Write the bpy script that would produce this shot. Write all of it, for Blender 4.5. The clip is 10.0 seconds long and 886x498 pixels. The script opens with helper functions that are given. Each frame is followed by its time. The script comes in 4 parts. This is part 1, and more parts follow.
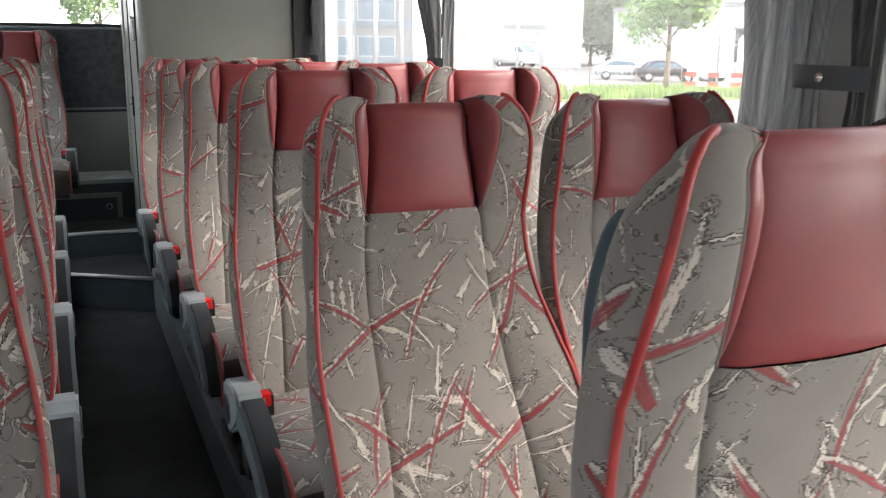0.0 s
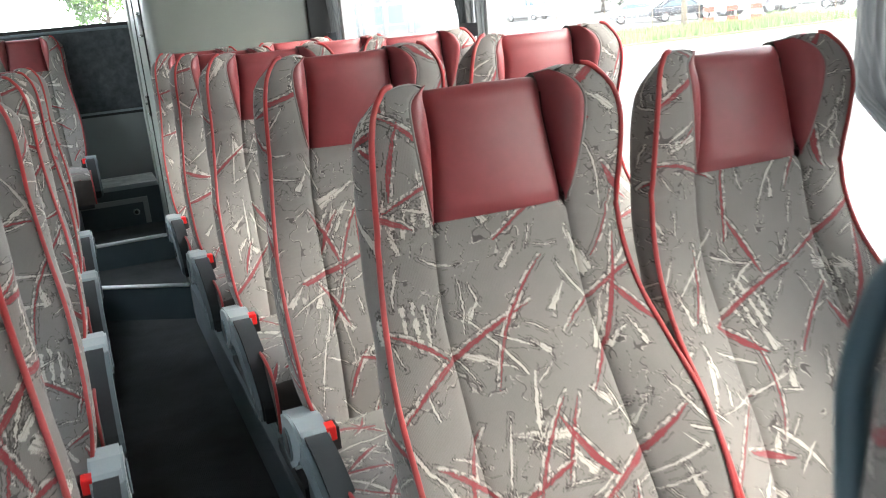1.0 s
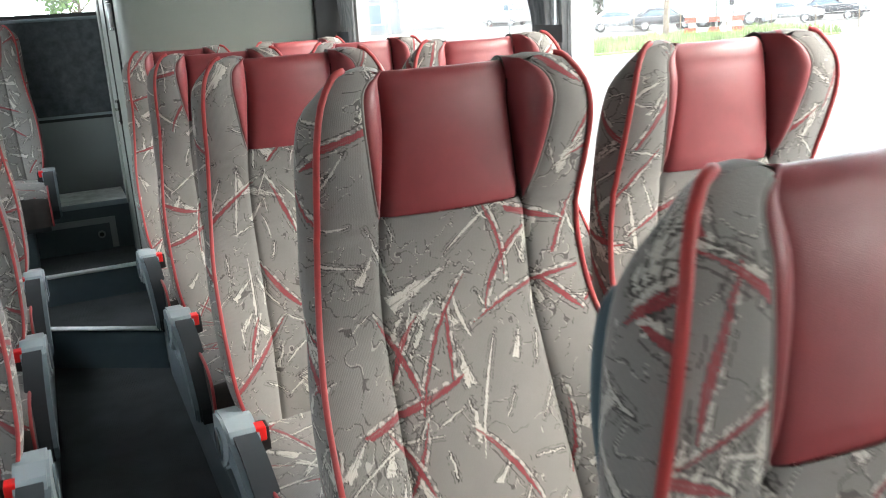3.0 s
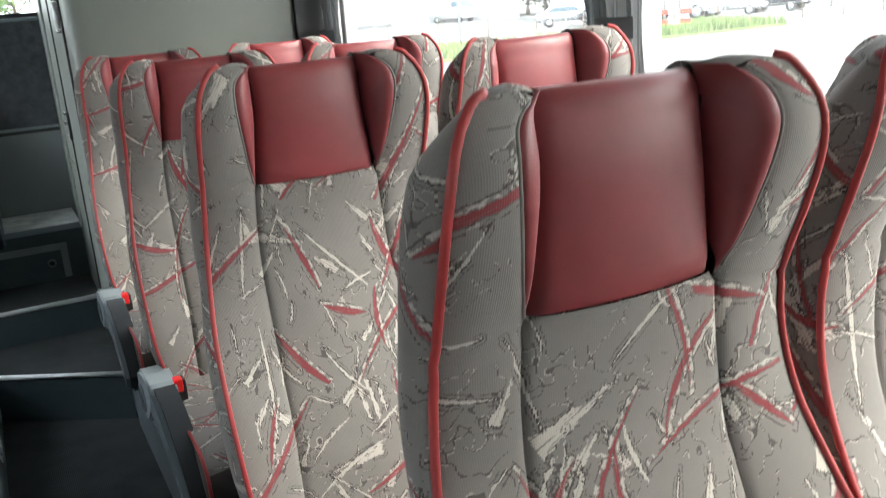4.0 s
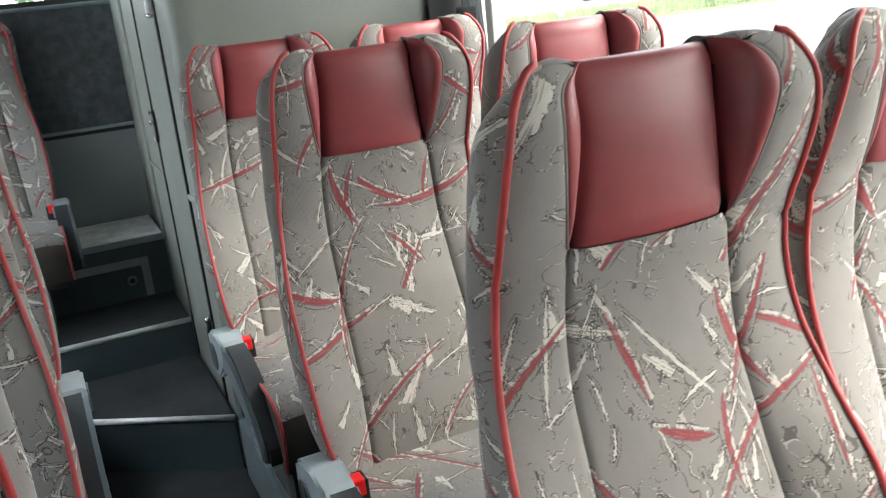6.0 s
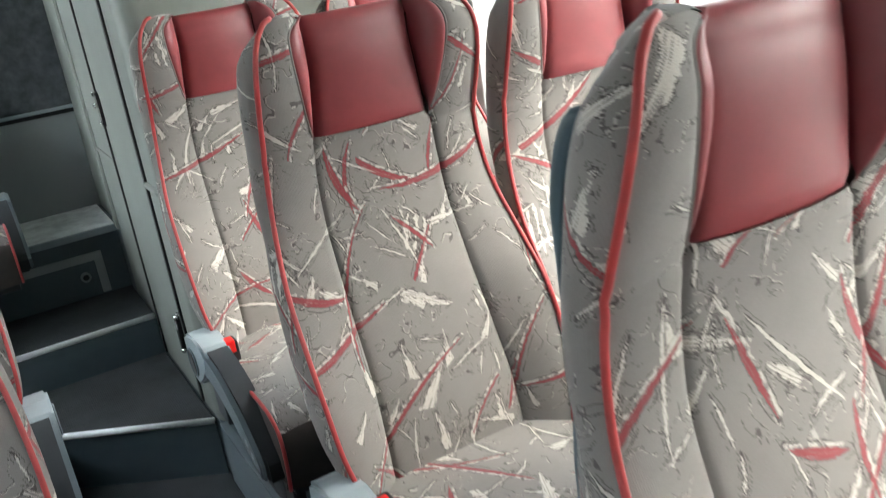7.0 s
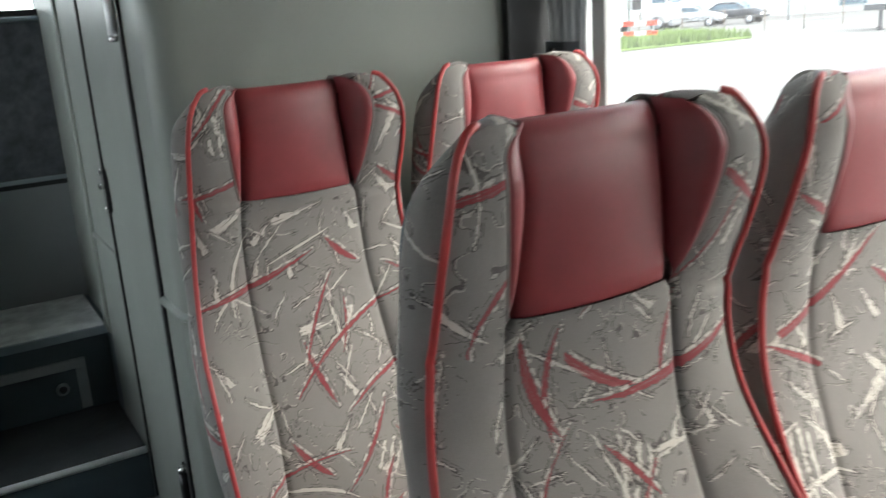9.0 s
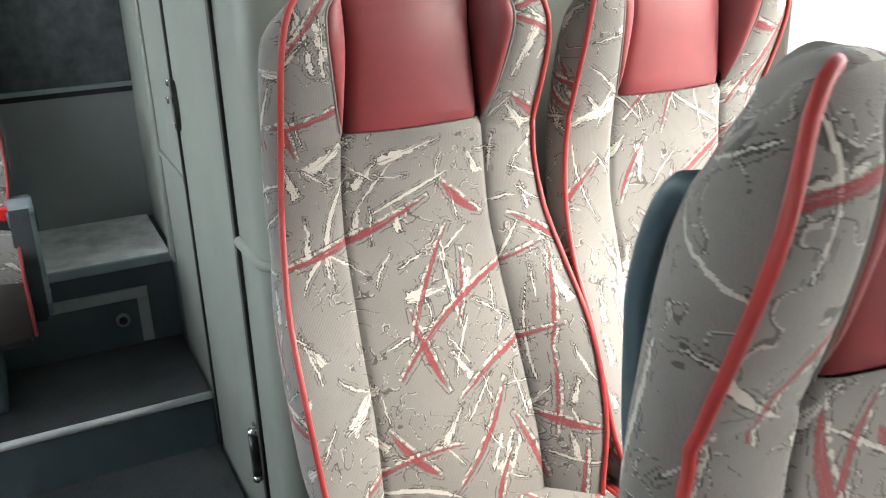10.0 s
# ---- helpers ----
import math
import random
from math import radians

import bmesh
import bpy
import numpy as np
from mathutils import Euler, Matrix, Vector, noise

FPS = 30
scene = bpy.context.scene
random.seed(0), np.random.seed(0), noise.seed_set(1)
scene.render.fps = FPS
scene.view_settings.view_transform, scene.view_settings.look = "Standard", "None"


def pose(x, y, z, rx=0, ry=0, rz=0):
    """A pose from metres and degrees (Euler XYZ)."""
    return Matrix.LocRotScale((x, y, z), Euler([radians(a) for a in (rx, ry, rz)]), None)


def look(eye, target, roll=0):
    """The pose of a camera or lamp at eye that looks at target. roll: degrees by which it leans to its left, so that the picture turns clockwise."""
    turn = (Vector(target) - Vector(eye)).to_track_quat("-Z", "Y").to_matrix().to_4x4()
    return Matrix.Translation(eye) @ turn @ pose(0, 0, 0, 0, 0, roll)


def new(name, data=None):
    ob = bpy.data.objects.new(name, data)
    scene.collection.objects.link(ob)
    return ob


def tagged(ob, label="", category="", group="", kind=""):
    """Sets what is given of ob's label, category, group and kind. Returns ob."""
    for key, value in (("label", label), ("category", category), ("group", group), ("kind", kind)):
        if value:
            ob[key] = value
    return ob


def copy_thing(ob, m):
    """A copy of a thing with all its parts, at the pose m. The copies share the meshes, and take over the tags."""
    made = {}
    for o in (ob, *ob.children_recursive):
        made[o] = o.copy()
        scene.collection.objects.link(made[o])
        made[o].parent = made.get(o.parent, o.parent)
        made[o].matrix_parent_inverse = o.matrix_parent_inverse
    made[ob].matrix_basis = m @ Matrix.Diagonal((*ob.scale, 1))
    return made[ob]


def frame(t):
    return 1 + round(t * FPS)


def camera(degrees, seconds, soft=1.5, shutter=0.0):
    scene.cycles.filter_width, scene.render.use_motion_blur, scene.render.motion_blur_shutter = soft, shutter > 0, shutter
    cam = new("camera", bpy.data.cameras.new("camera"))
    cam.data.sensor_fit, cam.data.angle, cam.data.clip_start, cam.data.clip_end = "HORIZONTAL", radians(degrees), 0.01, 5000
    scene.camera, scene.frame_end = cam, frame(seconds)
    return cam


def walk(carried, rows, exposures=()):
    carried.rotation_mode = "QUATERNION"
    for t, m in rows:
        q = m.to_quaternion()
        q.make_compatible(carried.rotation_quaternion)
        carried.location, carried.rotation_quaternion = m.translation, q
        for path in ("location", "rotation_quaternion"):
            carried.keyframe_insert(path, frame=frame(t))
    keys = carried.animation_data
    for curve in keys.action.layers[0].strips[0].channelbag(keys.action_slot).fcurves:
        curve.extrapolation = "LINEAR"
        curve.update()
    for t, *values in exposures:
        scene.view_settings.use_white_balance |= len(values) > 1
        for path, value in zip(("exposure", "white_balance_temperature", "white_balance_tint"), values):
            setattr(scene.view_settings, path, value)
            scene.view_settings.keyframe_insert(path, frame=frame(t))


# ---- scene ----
cam = camera(53.3, 10.0, soft=1.05, shutter=0.4)
PATH = [
    (0, (0.002, -0.068, 1.445), (0.776, 1.717, 0.983), 0.7),
    (0.5, (0.004, 0.029, 1.443), (0.737, 1.814, 0.918), -2.3),
    (1, (0.034, 0.201, 1.455), (0.735, 1.996, 0.917), -5.4),
    (1.5, (0.044, 0.393, 1.449), (0.759, 2.187, 0.928), -5.0),
    (2, (0.031, 0.601, 1.45), (0.794, 2.381, 0.952), -3.0),
    (2.2, (0.043, 0.674, 1.451), (0.811, 2.447, 0.932), -3.3),
    (3.3, (0.106, 1.072, 1.446), (0.872, 2.839, 0.908), -3.7),
    (3.5, (0.11, 1.167, 1.444), (0.889, 2.934, 0.923), -3.7),
    (3.8, (0.103, 1.398, 1.465), (0.934, 3.143, 0.952), -2.7),
    (4, (0.1, 1.437, 1.447), (0.959, 3.157, 0.897), -4.4),
    (4.5, (0.086, 1.627, 1.401), (0.963, 3.304, 0.755), -3.8),
    (5, (0.082, 1.758, 1.432), (0.864, 3.494, 0.82), -4.0),
    (5.5, (0.05, 1.908, 1.456), (0.78, 3.687, 0.905), -3.7),
    (5.7, (0.025, 1.996, 1.461), (0.763, 3.77, 0.907), -4.5),
    (6.8, (-0.027, 2.281, 1.434), (0.846, 3.932, 0.718), -8.1),
    (7, (-0.02, 2.331, 1.449), (0.85, 3.997, 0.763), -8.5),
    (7.5, (-0.014, 2.482, 1.452), (0.838, 4.174, 0.81), -7.5),
    (8, (-0.008, 2.681, 1.462), (0.894, 4.377, 0.908), -6.2),
    (8.5, (0.002, 2.866, 1.471), (1.034, 4.507, 0.98), -4.4),
    (9, (0.02, 2.993, 1.456), (0.986, 4.66, 0.918), -3.7),
    (9.5, (0.068, 3.198, 1.425), (0.865, 4.91, 0.77), -4.0),
    (10, (0.074, 3.332, 1.424), (0.892, 5.014, 0.714), -1.9),
]
# stops, kelvin and tint: the drift of the camera's automatic exposure and white balance
EXPOSURES = [(0.0, -0.42, 6900, 16), (0.5, -0.06, 6700, 13), (1.0, 0.18, 6500, 10), (1.5, -0.04, 6500, 10), (2.0, -0.08, 6500, 10), (3.5, 0.0, 6500, 9), (4.0, -0.22, 6500, 9), (4.5, -0.15, 6500, 9), (5.0, 0.08, 6500, 9), (5.5, -0.1, 6500, 9), (7.0, 0.2, 6500, 9), (7.5, 0.02, 6500, 9), (8.0, -0.08, 6500, 9), (8.5, -0.64, 6500, 10), (9.0, -0.6, 6500, 10), (9.5, 0.16, 6600, 10), (10.0, 0.33, 6700, 10)]
walk(cam, [(t, look(eye, target, roll)) for t, eye, target, roll in PATH], exposures=EXPOSURES)

# ---- light: bright overcast day ----
world = bpy.data.worlds.new("overcast_sky")
scene.world = world
world.use_nodes = True
wn = world.node_tree
wn.nodes.clear()
sky = wn.nodes.new("ShaderNodeTexSky")
sky.sky_type, sky.sun_disc = "NISHITA", False
sky.sun_elevation, sky.sun_rotation = radians(44), radians(122)
sky.dust_density, sky.air_density, sky.ozone_density = 5.0, 1.0, 1.0
whiten = wn.nodes.new("ShaderNodeMixRGB")
whiten.inputs[0].default_value = 0.6
whiten.inputs[2].default_value = (9.0, 9.2, 9.6, 1)
back = wn.nodes.new("ShaderNodeBackground")
back.inputs[1].default_value = 1.18
wout = wn.nodes.new("ShaderNodeOutputWorld")
wn.links.new(sky.outputs[0], whiten.inputs[1])
wn.links.new(whiten.outputs[0], back.inputs[0])
wn.links.new(back.outputs[0], wout.inputs[0])
sun = new("sun", bpy.data.lights.new("sun", "SUN"))
sun.data.energy, sun.data.angle, sun.data.color = 3.2, radians(25), (1.0, 0.96, 0.9)
sun.matrix_world = look((14, -6, 15), (1, 2, 0))


# ---- materials ----
CLOTH_BASE = (0.192, 0.181, 0.169)


class Nodes:
    """A small builder for node materials."""

    def __init__(self, name):
        self.mat = bpy.data.materials.new(name)
        self.mat.use_nodes = True
        self.tree = self.mat.node_tree
        self.tree.nodes.clear()
        self.out = self.add("ShaderNodeOutputMaterial")

    def add(self, kind, **props):
        n = self.tree.nodes.new(kind)
        for key, value in props.items():
            setattr(n, key, value)
        return n

    def put(self, socket, value):
        if hasattr(value, "is_linked"):
            self.tree.links.new(value, socket)
        elif isinstance(value, tuple) and len(value) == 3 and socket.type == "RGBA":
            socket.default_value = (*value, 1)
        else:
            socket.default_value = value

    def math(self, op, a, b=0.0, c=0.0):
        n = self.add("ShaderNodeMath", operation=op)
        for s, v in zip(n.inputs, (a, b, c)):
            self.put(s, v)
        return n.outputs[0]

    def vec(self, op, a, b=(0, 0, 0)):
        n = self.add("ShaderNodeVectorMath", operation=op)
        self.put(n.inputs[0], a)
        if op == "SCALE":
            self.put(n.inputs["Scale"], b)
        else:
            self.put(n.inputs[1], b)
        return n.outputs[0]

    def xyz(self, v):
        n = self.add("ShaderNodeSeparateXYZ")
        self.put(n.inputs[0], v)
        return n.outputs

    def combine(self, x, y, z=0.0):
        n = self.add("ShaderNodeCombineXYZ")
        for s, v in zip(n.inputs, (x, y, z)):
            self.put(s, v)
        return n.outputs[0]

    def noise(self, v, scale, detail=3.0, rough=0.55):
        n = self.add("ShaderNodeTexNoise")
        self.put(n.inputs["Vector"], v)
        self.put(n.inputs["Scale"], scale)
        self.put(n.inputs["Detail"], detail)
        self.put(n.inputs["Roughness"], rough)
        return n.outputs

    def mix(self, f, a, b, mode="MIX"):
        n = self.add("ShaderNodeMixRGB", blend_type=mode)
        for s, v in zip(n.inputs, (f, a, b)):
            self.put(s, v)
        return n.outputs[0]

    def span(self, v, a, b, lo=0.0, hi=1.0):
        n = self.add("ShaderNodeMapRange")
        for s, x in zip(n.inputs, (v, a, b, lo, hi)):
            self.put(s, x)
        return n.outputs[0]

    def bump(self, height, strength, distance=0.001):
        n = self.add("ShaderNodeBump")
        self.put(n.inputs["Height"], height)
        n.inputs["Strength"].default_value, n.inputs["Distance"].default_value = strength, distance
        return n.outputs[0]

    def coords(self, which="Object"):
        return self.add("ShaderNodeTexCoord").outputs[which]

    def surface(self, color, rough=0.6, metal=0.0, normal=None, **more):
        p = self.add("ShaderNodeBsdfPrincipled")
        self.put(p.inputs["Base Color"], color)
        self.put(p.inputs["Roughness"], rough)
        self.put(p.inputs["Metallic"], metal)
        if normal is not None:
            self.put(p.inputs["Normal"], normal)
        for key, v in more.items():
            self.put(p.inputs[key.replace("_", " ")], v)
        self.tree.links.new(p.outputs[0], self.out.inputs[0])
        return self.mat


def plain(name, color, rough=0.6, metal=0.0, var=0.18, scale=6.0, grain=220.0, bump=0.15, which="Object"):
    """A surface with soft stains, fine grain and a little relief."""
    n = Nodes(name)
    c = n.coords(which)
    big = n.noise(c, scale, 4.0)[0]
    fine = n.noise(c, grain, 2.0)[0]
    k = n.math("ADD", n.span(big, 0.3, 0.7, 1 - var, 1 + var), n.span(fine, 0.3, 0.7, -var * 0.35, var * 0.35))
    col = n.mix(1.0, color, n.combine(k, k, k), "MULTIPLY")
    r = n.span(big, 0.3, 0.7, max(0.05, rough - 0.07), min(1, rough + 0.07))
    return n.surface(col, r, metal, n.bump(fine, bump, 0.001))


def shard_layer(n, knit, jag, cell, half, thin, chance, shape, ragged, seed, swing):
    """Slivers scattered over the cloth: the distance outside each in metres, which side of it, the streaks inside and where there is one at all."""
    p = n.vec("ADD", n.vec("SCALE", knit, 1.0 / cell), (seed * 3.7, seed * 9.1, 0.0))
    v = n.add("ShaderNodeTexVoronoi", voronoi_dimensions="2D", feature="F1")
    n.put(v.inputs["Vector"], p)
    v.inputs["Scale"].default_value = 1.0
    v.inputs["Randomness"].default_value = 0.85
    r = n.xyz(v.outputs["Color"])
    rot = n.add("ShaderNodeVectorRotate", rotation_type="Z_AXIS")
    n.put(rot.inputs["Vector"], n.vec("SUBTRACT", p, v.outputs["Position"]))
    n.put(rot.inputs["Angle"], n.span(r[0], 0.0, 1.0, swing[0], swing[1]))
    q = list(n.xyz(rot.outputs[0]))
    if shape == "stroke":
        bend = n.span(r[2], 0.0, 1.0, 0.45, -0.45)
        q[1] = n.math("ADD", q[1], n.math("MULTIPLY", bend, n.math("MULTIPLY", q[0], q[0])))
    tear = n.math("MULTIPLY", jag, ragged / cell)
    reach = n.math("MULTIPLY", n.span(r[1], 0.0, chance, 1.1, 0.6), half)
    ax = n.math("ABSOLUTE", n.math("ADD", q[0], tear))
    ay = n.math("ABSOLUTE", n.math("ADD", q[1], tear))
    width = n.math("MULTIPLY", n.span(r[2], 0.0, 1.0, 0.55, 1.3), thin)
    if shape == "wedge":
        width = n.math("MULTIPLY", width, n.span(q[0], -half, half, 0.08, 1.0))
        gap = n.math("MAXIMUM", n.math("SUBTRACT", ax, reach), n.math("SUBTRACT", ay, width))
    elif shape == "comb":
        # a row of short upright teeth
        tooth = n.math("PINGPONG", q[1], 0.055)
        gap = n.math("SUBTRACT", n.math("ABSOLUTE", n.math("SUBTRACT", tooth, n.math("MULTIPLY", tear, 0.7))), 0.018)
        round_ = n.math("SQRT", n.math("ADD", n.math("MULTIPLY", n.math("MULTIPLY", ax, ax), 0.6), n.math("MULTIPLY", ay, ay)))
        gap = n.math("MAXIMUM", gap, n.math("SUBTRACT", round_, width))
    else:
        k = n.math("DIVIDE", ax, reach)
        gap = n.math("SUBTRACT", ay, n.math("MULTIPLY", width, n.math("SUBTRACT", 1.0, n.math("MULTIPLY", k, k))))
        gap = n.math("MAXIMUM", gap, n.math("SUBTRACT", ax, reach))
    on = n.math("LESS_THAN", r[1], chance)
    streak = n.noise(n.combine(n.math("MULTIPLY", q[0], 22.0 * cell), n.math("MULTIPLY", q[1], 420.0 * cell), r[0]), 1.0, 1.0)[0]
    return n.math("MULTIPLY", gap, cell), q[1], streak, on


def cloth(name):
    """Taupe coach moquette with torn cream slivers and long red brush strokes, outlined in dark brown."""
    n = Nodes(name)
    # every seat is cut from another stretch of the cloth
    where = n.add("ShaderNodeTexWhiteNoise", noise_dimensions="3D")
    n.put(where.inputs["Vector"], n.vec("SCALE", n.add("ShaderNodeObjectInfo").outputs["Location"], 3.1))
    uv = n.vec("ADD", n.add("ShaderNodeUVMap").outputs[0], n.vec("SCALE", where.outputs["Color"], 23.0))
    x = n.xyz(uv)
    rib = n.math("SINE", n.math("MULTIPLY", x[0], 2 * math.pi / 0.0024))
    fine = n.noise(uv, 900.0, 2.0)[0]
    soft = n.noise(uv, 9.0, 3.0)[0]
    k = n.math("ADD", n.span(soft, 0.3, 0.7, 0.92, 1.08), n.math("ADD", n.math("MULTIPLY", rib, 0.02), n.span(fine, 0.3, 0.7, -0.07, 0.07)))
    col = n.mix(1.0, CLOTH_BASE, n.combine(k, k, k), "MULTIPLY")
    snap = n.add("ShaderNodeVectorMath", operation="SNAP")
    n.put(snap.inputs[0], uv)
    n.put(snap.inputs[1], (0.0017, 0.0012, 1.0))
    knit = snap.outputs[0]
    jag = n.math("ADD", n.math("SUBTRACT", n.noise(knit, 75.0, 1.0, 0.6)[0], 0.5), n.math("MULTIPLY", n.math("SUBTRACT", n.noise(knit, 260.0, 1.0, 0.6)[0], 0.5), 0.45))
    dash = n.math("GREATER_THAN", n.noise(knit, 42.0, 1.0)[0], 0.47)
    torn = n.math("GREATER_THAN", n.noise(knit, 100.0, 2.0)[0], 0.50)
    cream, red, dark = (0.50, 0.468, 0.418), (0.235, 0.036, 0.043), (0.042, 0.037, 0.034)
    kk = n.math("ADD", n.span(fine, 0.3, 0.7, 0.86, 1.06), n.math("MULTIPLY", rib, 0.06))
    shade = n.combine(kk, kk, kk)
    cream_c, red_c = n.mix(1.0, cream, shade, "MULTIPLY"), n.mix(1.0, red, shade, "MULTIPLY")
    # wandering contour lines, dark with a pale lip
    for size, patch, seed in ((22.0, 9.0, 5.0), (36.0, 11.0, 2.0)):
        q = n.vec("ADD", knit, (seed, seed * 2.3, 0.0))
        level = n.noise(q, size, 1.0)[0]
        there = n.math("GREATER_THAN", n.noise(q, patch, 1.0)[0], 0.55)
        line = n.math("MULTIPLY", n.math("COMPARE", level, 0.5, 0.007), there)
        lip = n.math("MULTIPLY", n.math("COMPARE", level, 0.514, 0.006), n.math("MULTIPLY", there, dash))
        col = n.mix(n.math("MULTIPLY", lip, 0.5), col, cream)
        col = n.mix(n.math("MULTIPLY", line, 0.7), col, dark)
    layers = [
        (0.125, 0.44, 0.085, 0.44, "wedge", 0.014, 1, (-3.1, 3.1), cream),
        (0.075, 0.44, 0.100, 0.36, "wedge", 0.012, 6, (0.6, 2.5), cream),
        (0.160, 0.42, 0.18, 0.18, "comb", 0.020, 9, (1.0, 2.2), cream),
        (0.190, 0.54, 0.015, 0.85, "stroke", 0.0040, 2, (-3.1, 3.1), cream),
        (0.110, 0.50, 0.018, 0.60, "stroke", 0.006, 3, (0.2, 2.9), cream),
        (0.070, 0.46, 0.020, 0.45, "stroke", 0.007, 7, (-3.1, 3.1), cream),
        (0.150, 0.54, 0.020, 0.45, "stroke", 0.0042, 8, (1.6, 2.3), red),
        (0.165, 0.42, 0.030, 0.60, "stroke", 0.0045, 4, (0.3, 1.4), red),
        (0.270, 0.62, 0.017, 0.90, "stroke", 0.0050, 5, (-0.70, -0.2), red),
        (0.240, 0.60, 0.014, 0.60, "stroke", 0.0045, 12, (-1.25, -0.75), red),
    ]
    for cell, half, thin, chance, shape, ragged, seed, swing, paint in layers:
        gap, across, streak, on = shard_layer(n, knit, jag, cell, half, thin, chance, shape, ragged, seed, swing)
        inside = n.math("MULTIPLY", n.math("LESS_THAN", gap, 0.0), on)
        if paint is red:
            # pale feathering along one edge, and a thin dark line outside it
            fringe = n.math("MULTIPLY", n.math("COMPARE", gap, 0.0026, 0.0026), n.math("MULTIPLY", on, torn))
            fringe = n.math("MULTIPLY", fringe, n.math("GREATER_THAN", across, 0.0))
            outer = n.math("MULTIPLY", n.math("COMPARE", gap, 0.0064, 0.0008), n.math("MULTIPLY", on, dash))
            col = n.mix(n.math("MULTIPLY", outer, 0.75), col, dark)
            col = n.mix(n.math("MULTIPLY", fringe, 0.8), col, cream_c)
            rim = n.math("MULTIPLY", n.math("COMPARE", gap, 0.0006, 0.0007), on)
            col = n.mix(n.math("MULTIPLY", rim, 0.5), col, dark)
            full = n.math("MULTIPLY", inside, n.span(streak, 0.30, 0.46, 0.42, 0.94))
            col = n.mix(full, col, red_c)
        else:
            outer = n.math("MULTIPLY", n.math("COMPARE", gap, 0.0050, 0.0006), n.math("MULTIPLY", on, dash))
            col = n.mix(n.math("MULTIPLY", outer, 0.6), col, dark)
            rim = n.math("MULTIPLY", n.math("COMPARE", gap, 0.0008, 0.0008), n.math("MULTIPLY", on, dash))
            col = n.mix(n.math("MULTIPLY", rim, 0.85), col, dark)
            full = n.math("MULTIPLY", inside, n.span(streak, 0.42, 0.48, 0.06, 0.96) if shape == "wedge" else n.span(streak, 0.30, 0.42, 0.5, 0.96))
            col = n.mix(full, col, cream_c)
    height = n.math("ADD", n.math("MULTIPLY", rib, 0.08), n.math("ADD", n.math("MULTIPLY", jag, 0.35), n.math("MULTIPLY", fine, 0.4)))
    return n.surface(col, 0.9, 0.0, n.bump(height, 0.35, 0.0012), Sheen_Weight=0.15, Sheen_Roughness=0.5, Specular_IOR_Level=0.25)


def leather(name, color):
    n = Nodes(name)
    c = n.coords()
    big = n.noise(c, 7.0, 3.0)[0]
    v = n.add("ShaderNodeTexVoronoi", feature="DISTANCE_TO_EDGE")
    n.put(v.inputs["Vector"], c)
    v.inputs["Scale"].default_value = 620.0
    crease = n.noise(c, 46.0, 4.0, 0.6)[0]
    k = n.math("ADD", n.span(big, 0.3, 0.7, 0.9, 1.1), n.span(crease, 0.35, 0.65, -0.04, 0.04))
    col = n.mix(1.0, color, n.combine(k, k, k), "MULTIPLY")
    h = n.math("ADD", n.span(v.outputs[0], 0.0, 0.25, 0.0, 1.0), n.math("MULTIPLY", crease, 0.8))
    return n.surface(col, n.span(big, 0.3, 0.7, 0.40, 0.50), 0.0, n.bump(h, 0.16, 0.0008), Coat_Weight=0.12, Coat_Roughness=0.35)


def carpet(name, color, rib=0.006):
    n = Nodes(name)
    c = n.coords()
    x = n.xyz(c)
    line = n.math("SINE", n.math("MULTIPLY", x[0], 2 * math.pi / rib))
    fine = n.noise(c, 420.0, 3.0)[0]
    dirt = n.noise(c, 5.0, 5.0)[0]
    specks = n.math("GREATER_THAN", n.noise(c, 95.0, 1.0)[0], 0.74)
    k = n.math("ADD", n.span(dirt, 0.3, 0.7, 0.75, 1.3), n.math("ADD", n.math("MULTIPLY", line, 0.04), n.span(fine, 0.3, 0.7, -0.3, 0.3)))
    col = n.mix(1.0, color, n.combine(k, k, k), "MULTIPLY")
    col = n.mix(n.math("MULTIPLY", specks, 0.15), col, (0.2, 0.19, 0.17))
    return n.surface(col, 0.95, 0.0, n.bump(n.math("ADD", n.math("MULTIPLY", line, 0.15), fine), 0.6, 0.002), Specular_IOR_Level=0.2)


def curtain_cloth(name, color):
    n = Nodes(name)
    uv = n.add("ShaderNodeUVMap").outputs[0]
    x = n.xyz(uv)
    stripe = n.noise(n.combine(n.math("MULTIPLY", x[0], 130.0), 0.0, 0.0), 1.0, 1.0)[0]
    fine = n.noise(uv, 700.0, 2.0)[0]
    k = n.math("ADD", n.span(stripe, 0.3, 0.7, 0.75, 1.25), n.span(fine, 0.3, 0.7, -0.1, 0.1))
    col = n.mix(1.0, color, n.combine(k, k, k), "MULTIPLY")
    n.surface(col, 0.9, 0.0, n.bump(fine, 0.3, 0.001))
    thin = n.add("ShaderNodeBsdfTranslucent")
    n.put(thin.inputs["Color"], col)
    m = n.add("ShaderNodeMixShader")
    m.inputs[0].default_value = 0.25
    n.tree.links.new(n.out.inputs[0].links[0].from_socket, m.inputs[1])
    n.tree.links.new(thin.outputs[0], m.inputs[2])
    n.tree.links.new(m.outputs[0], n.out.inputs[0])
    return n.mat


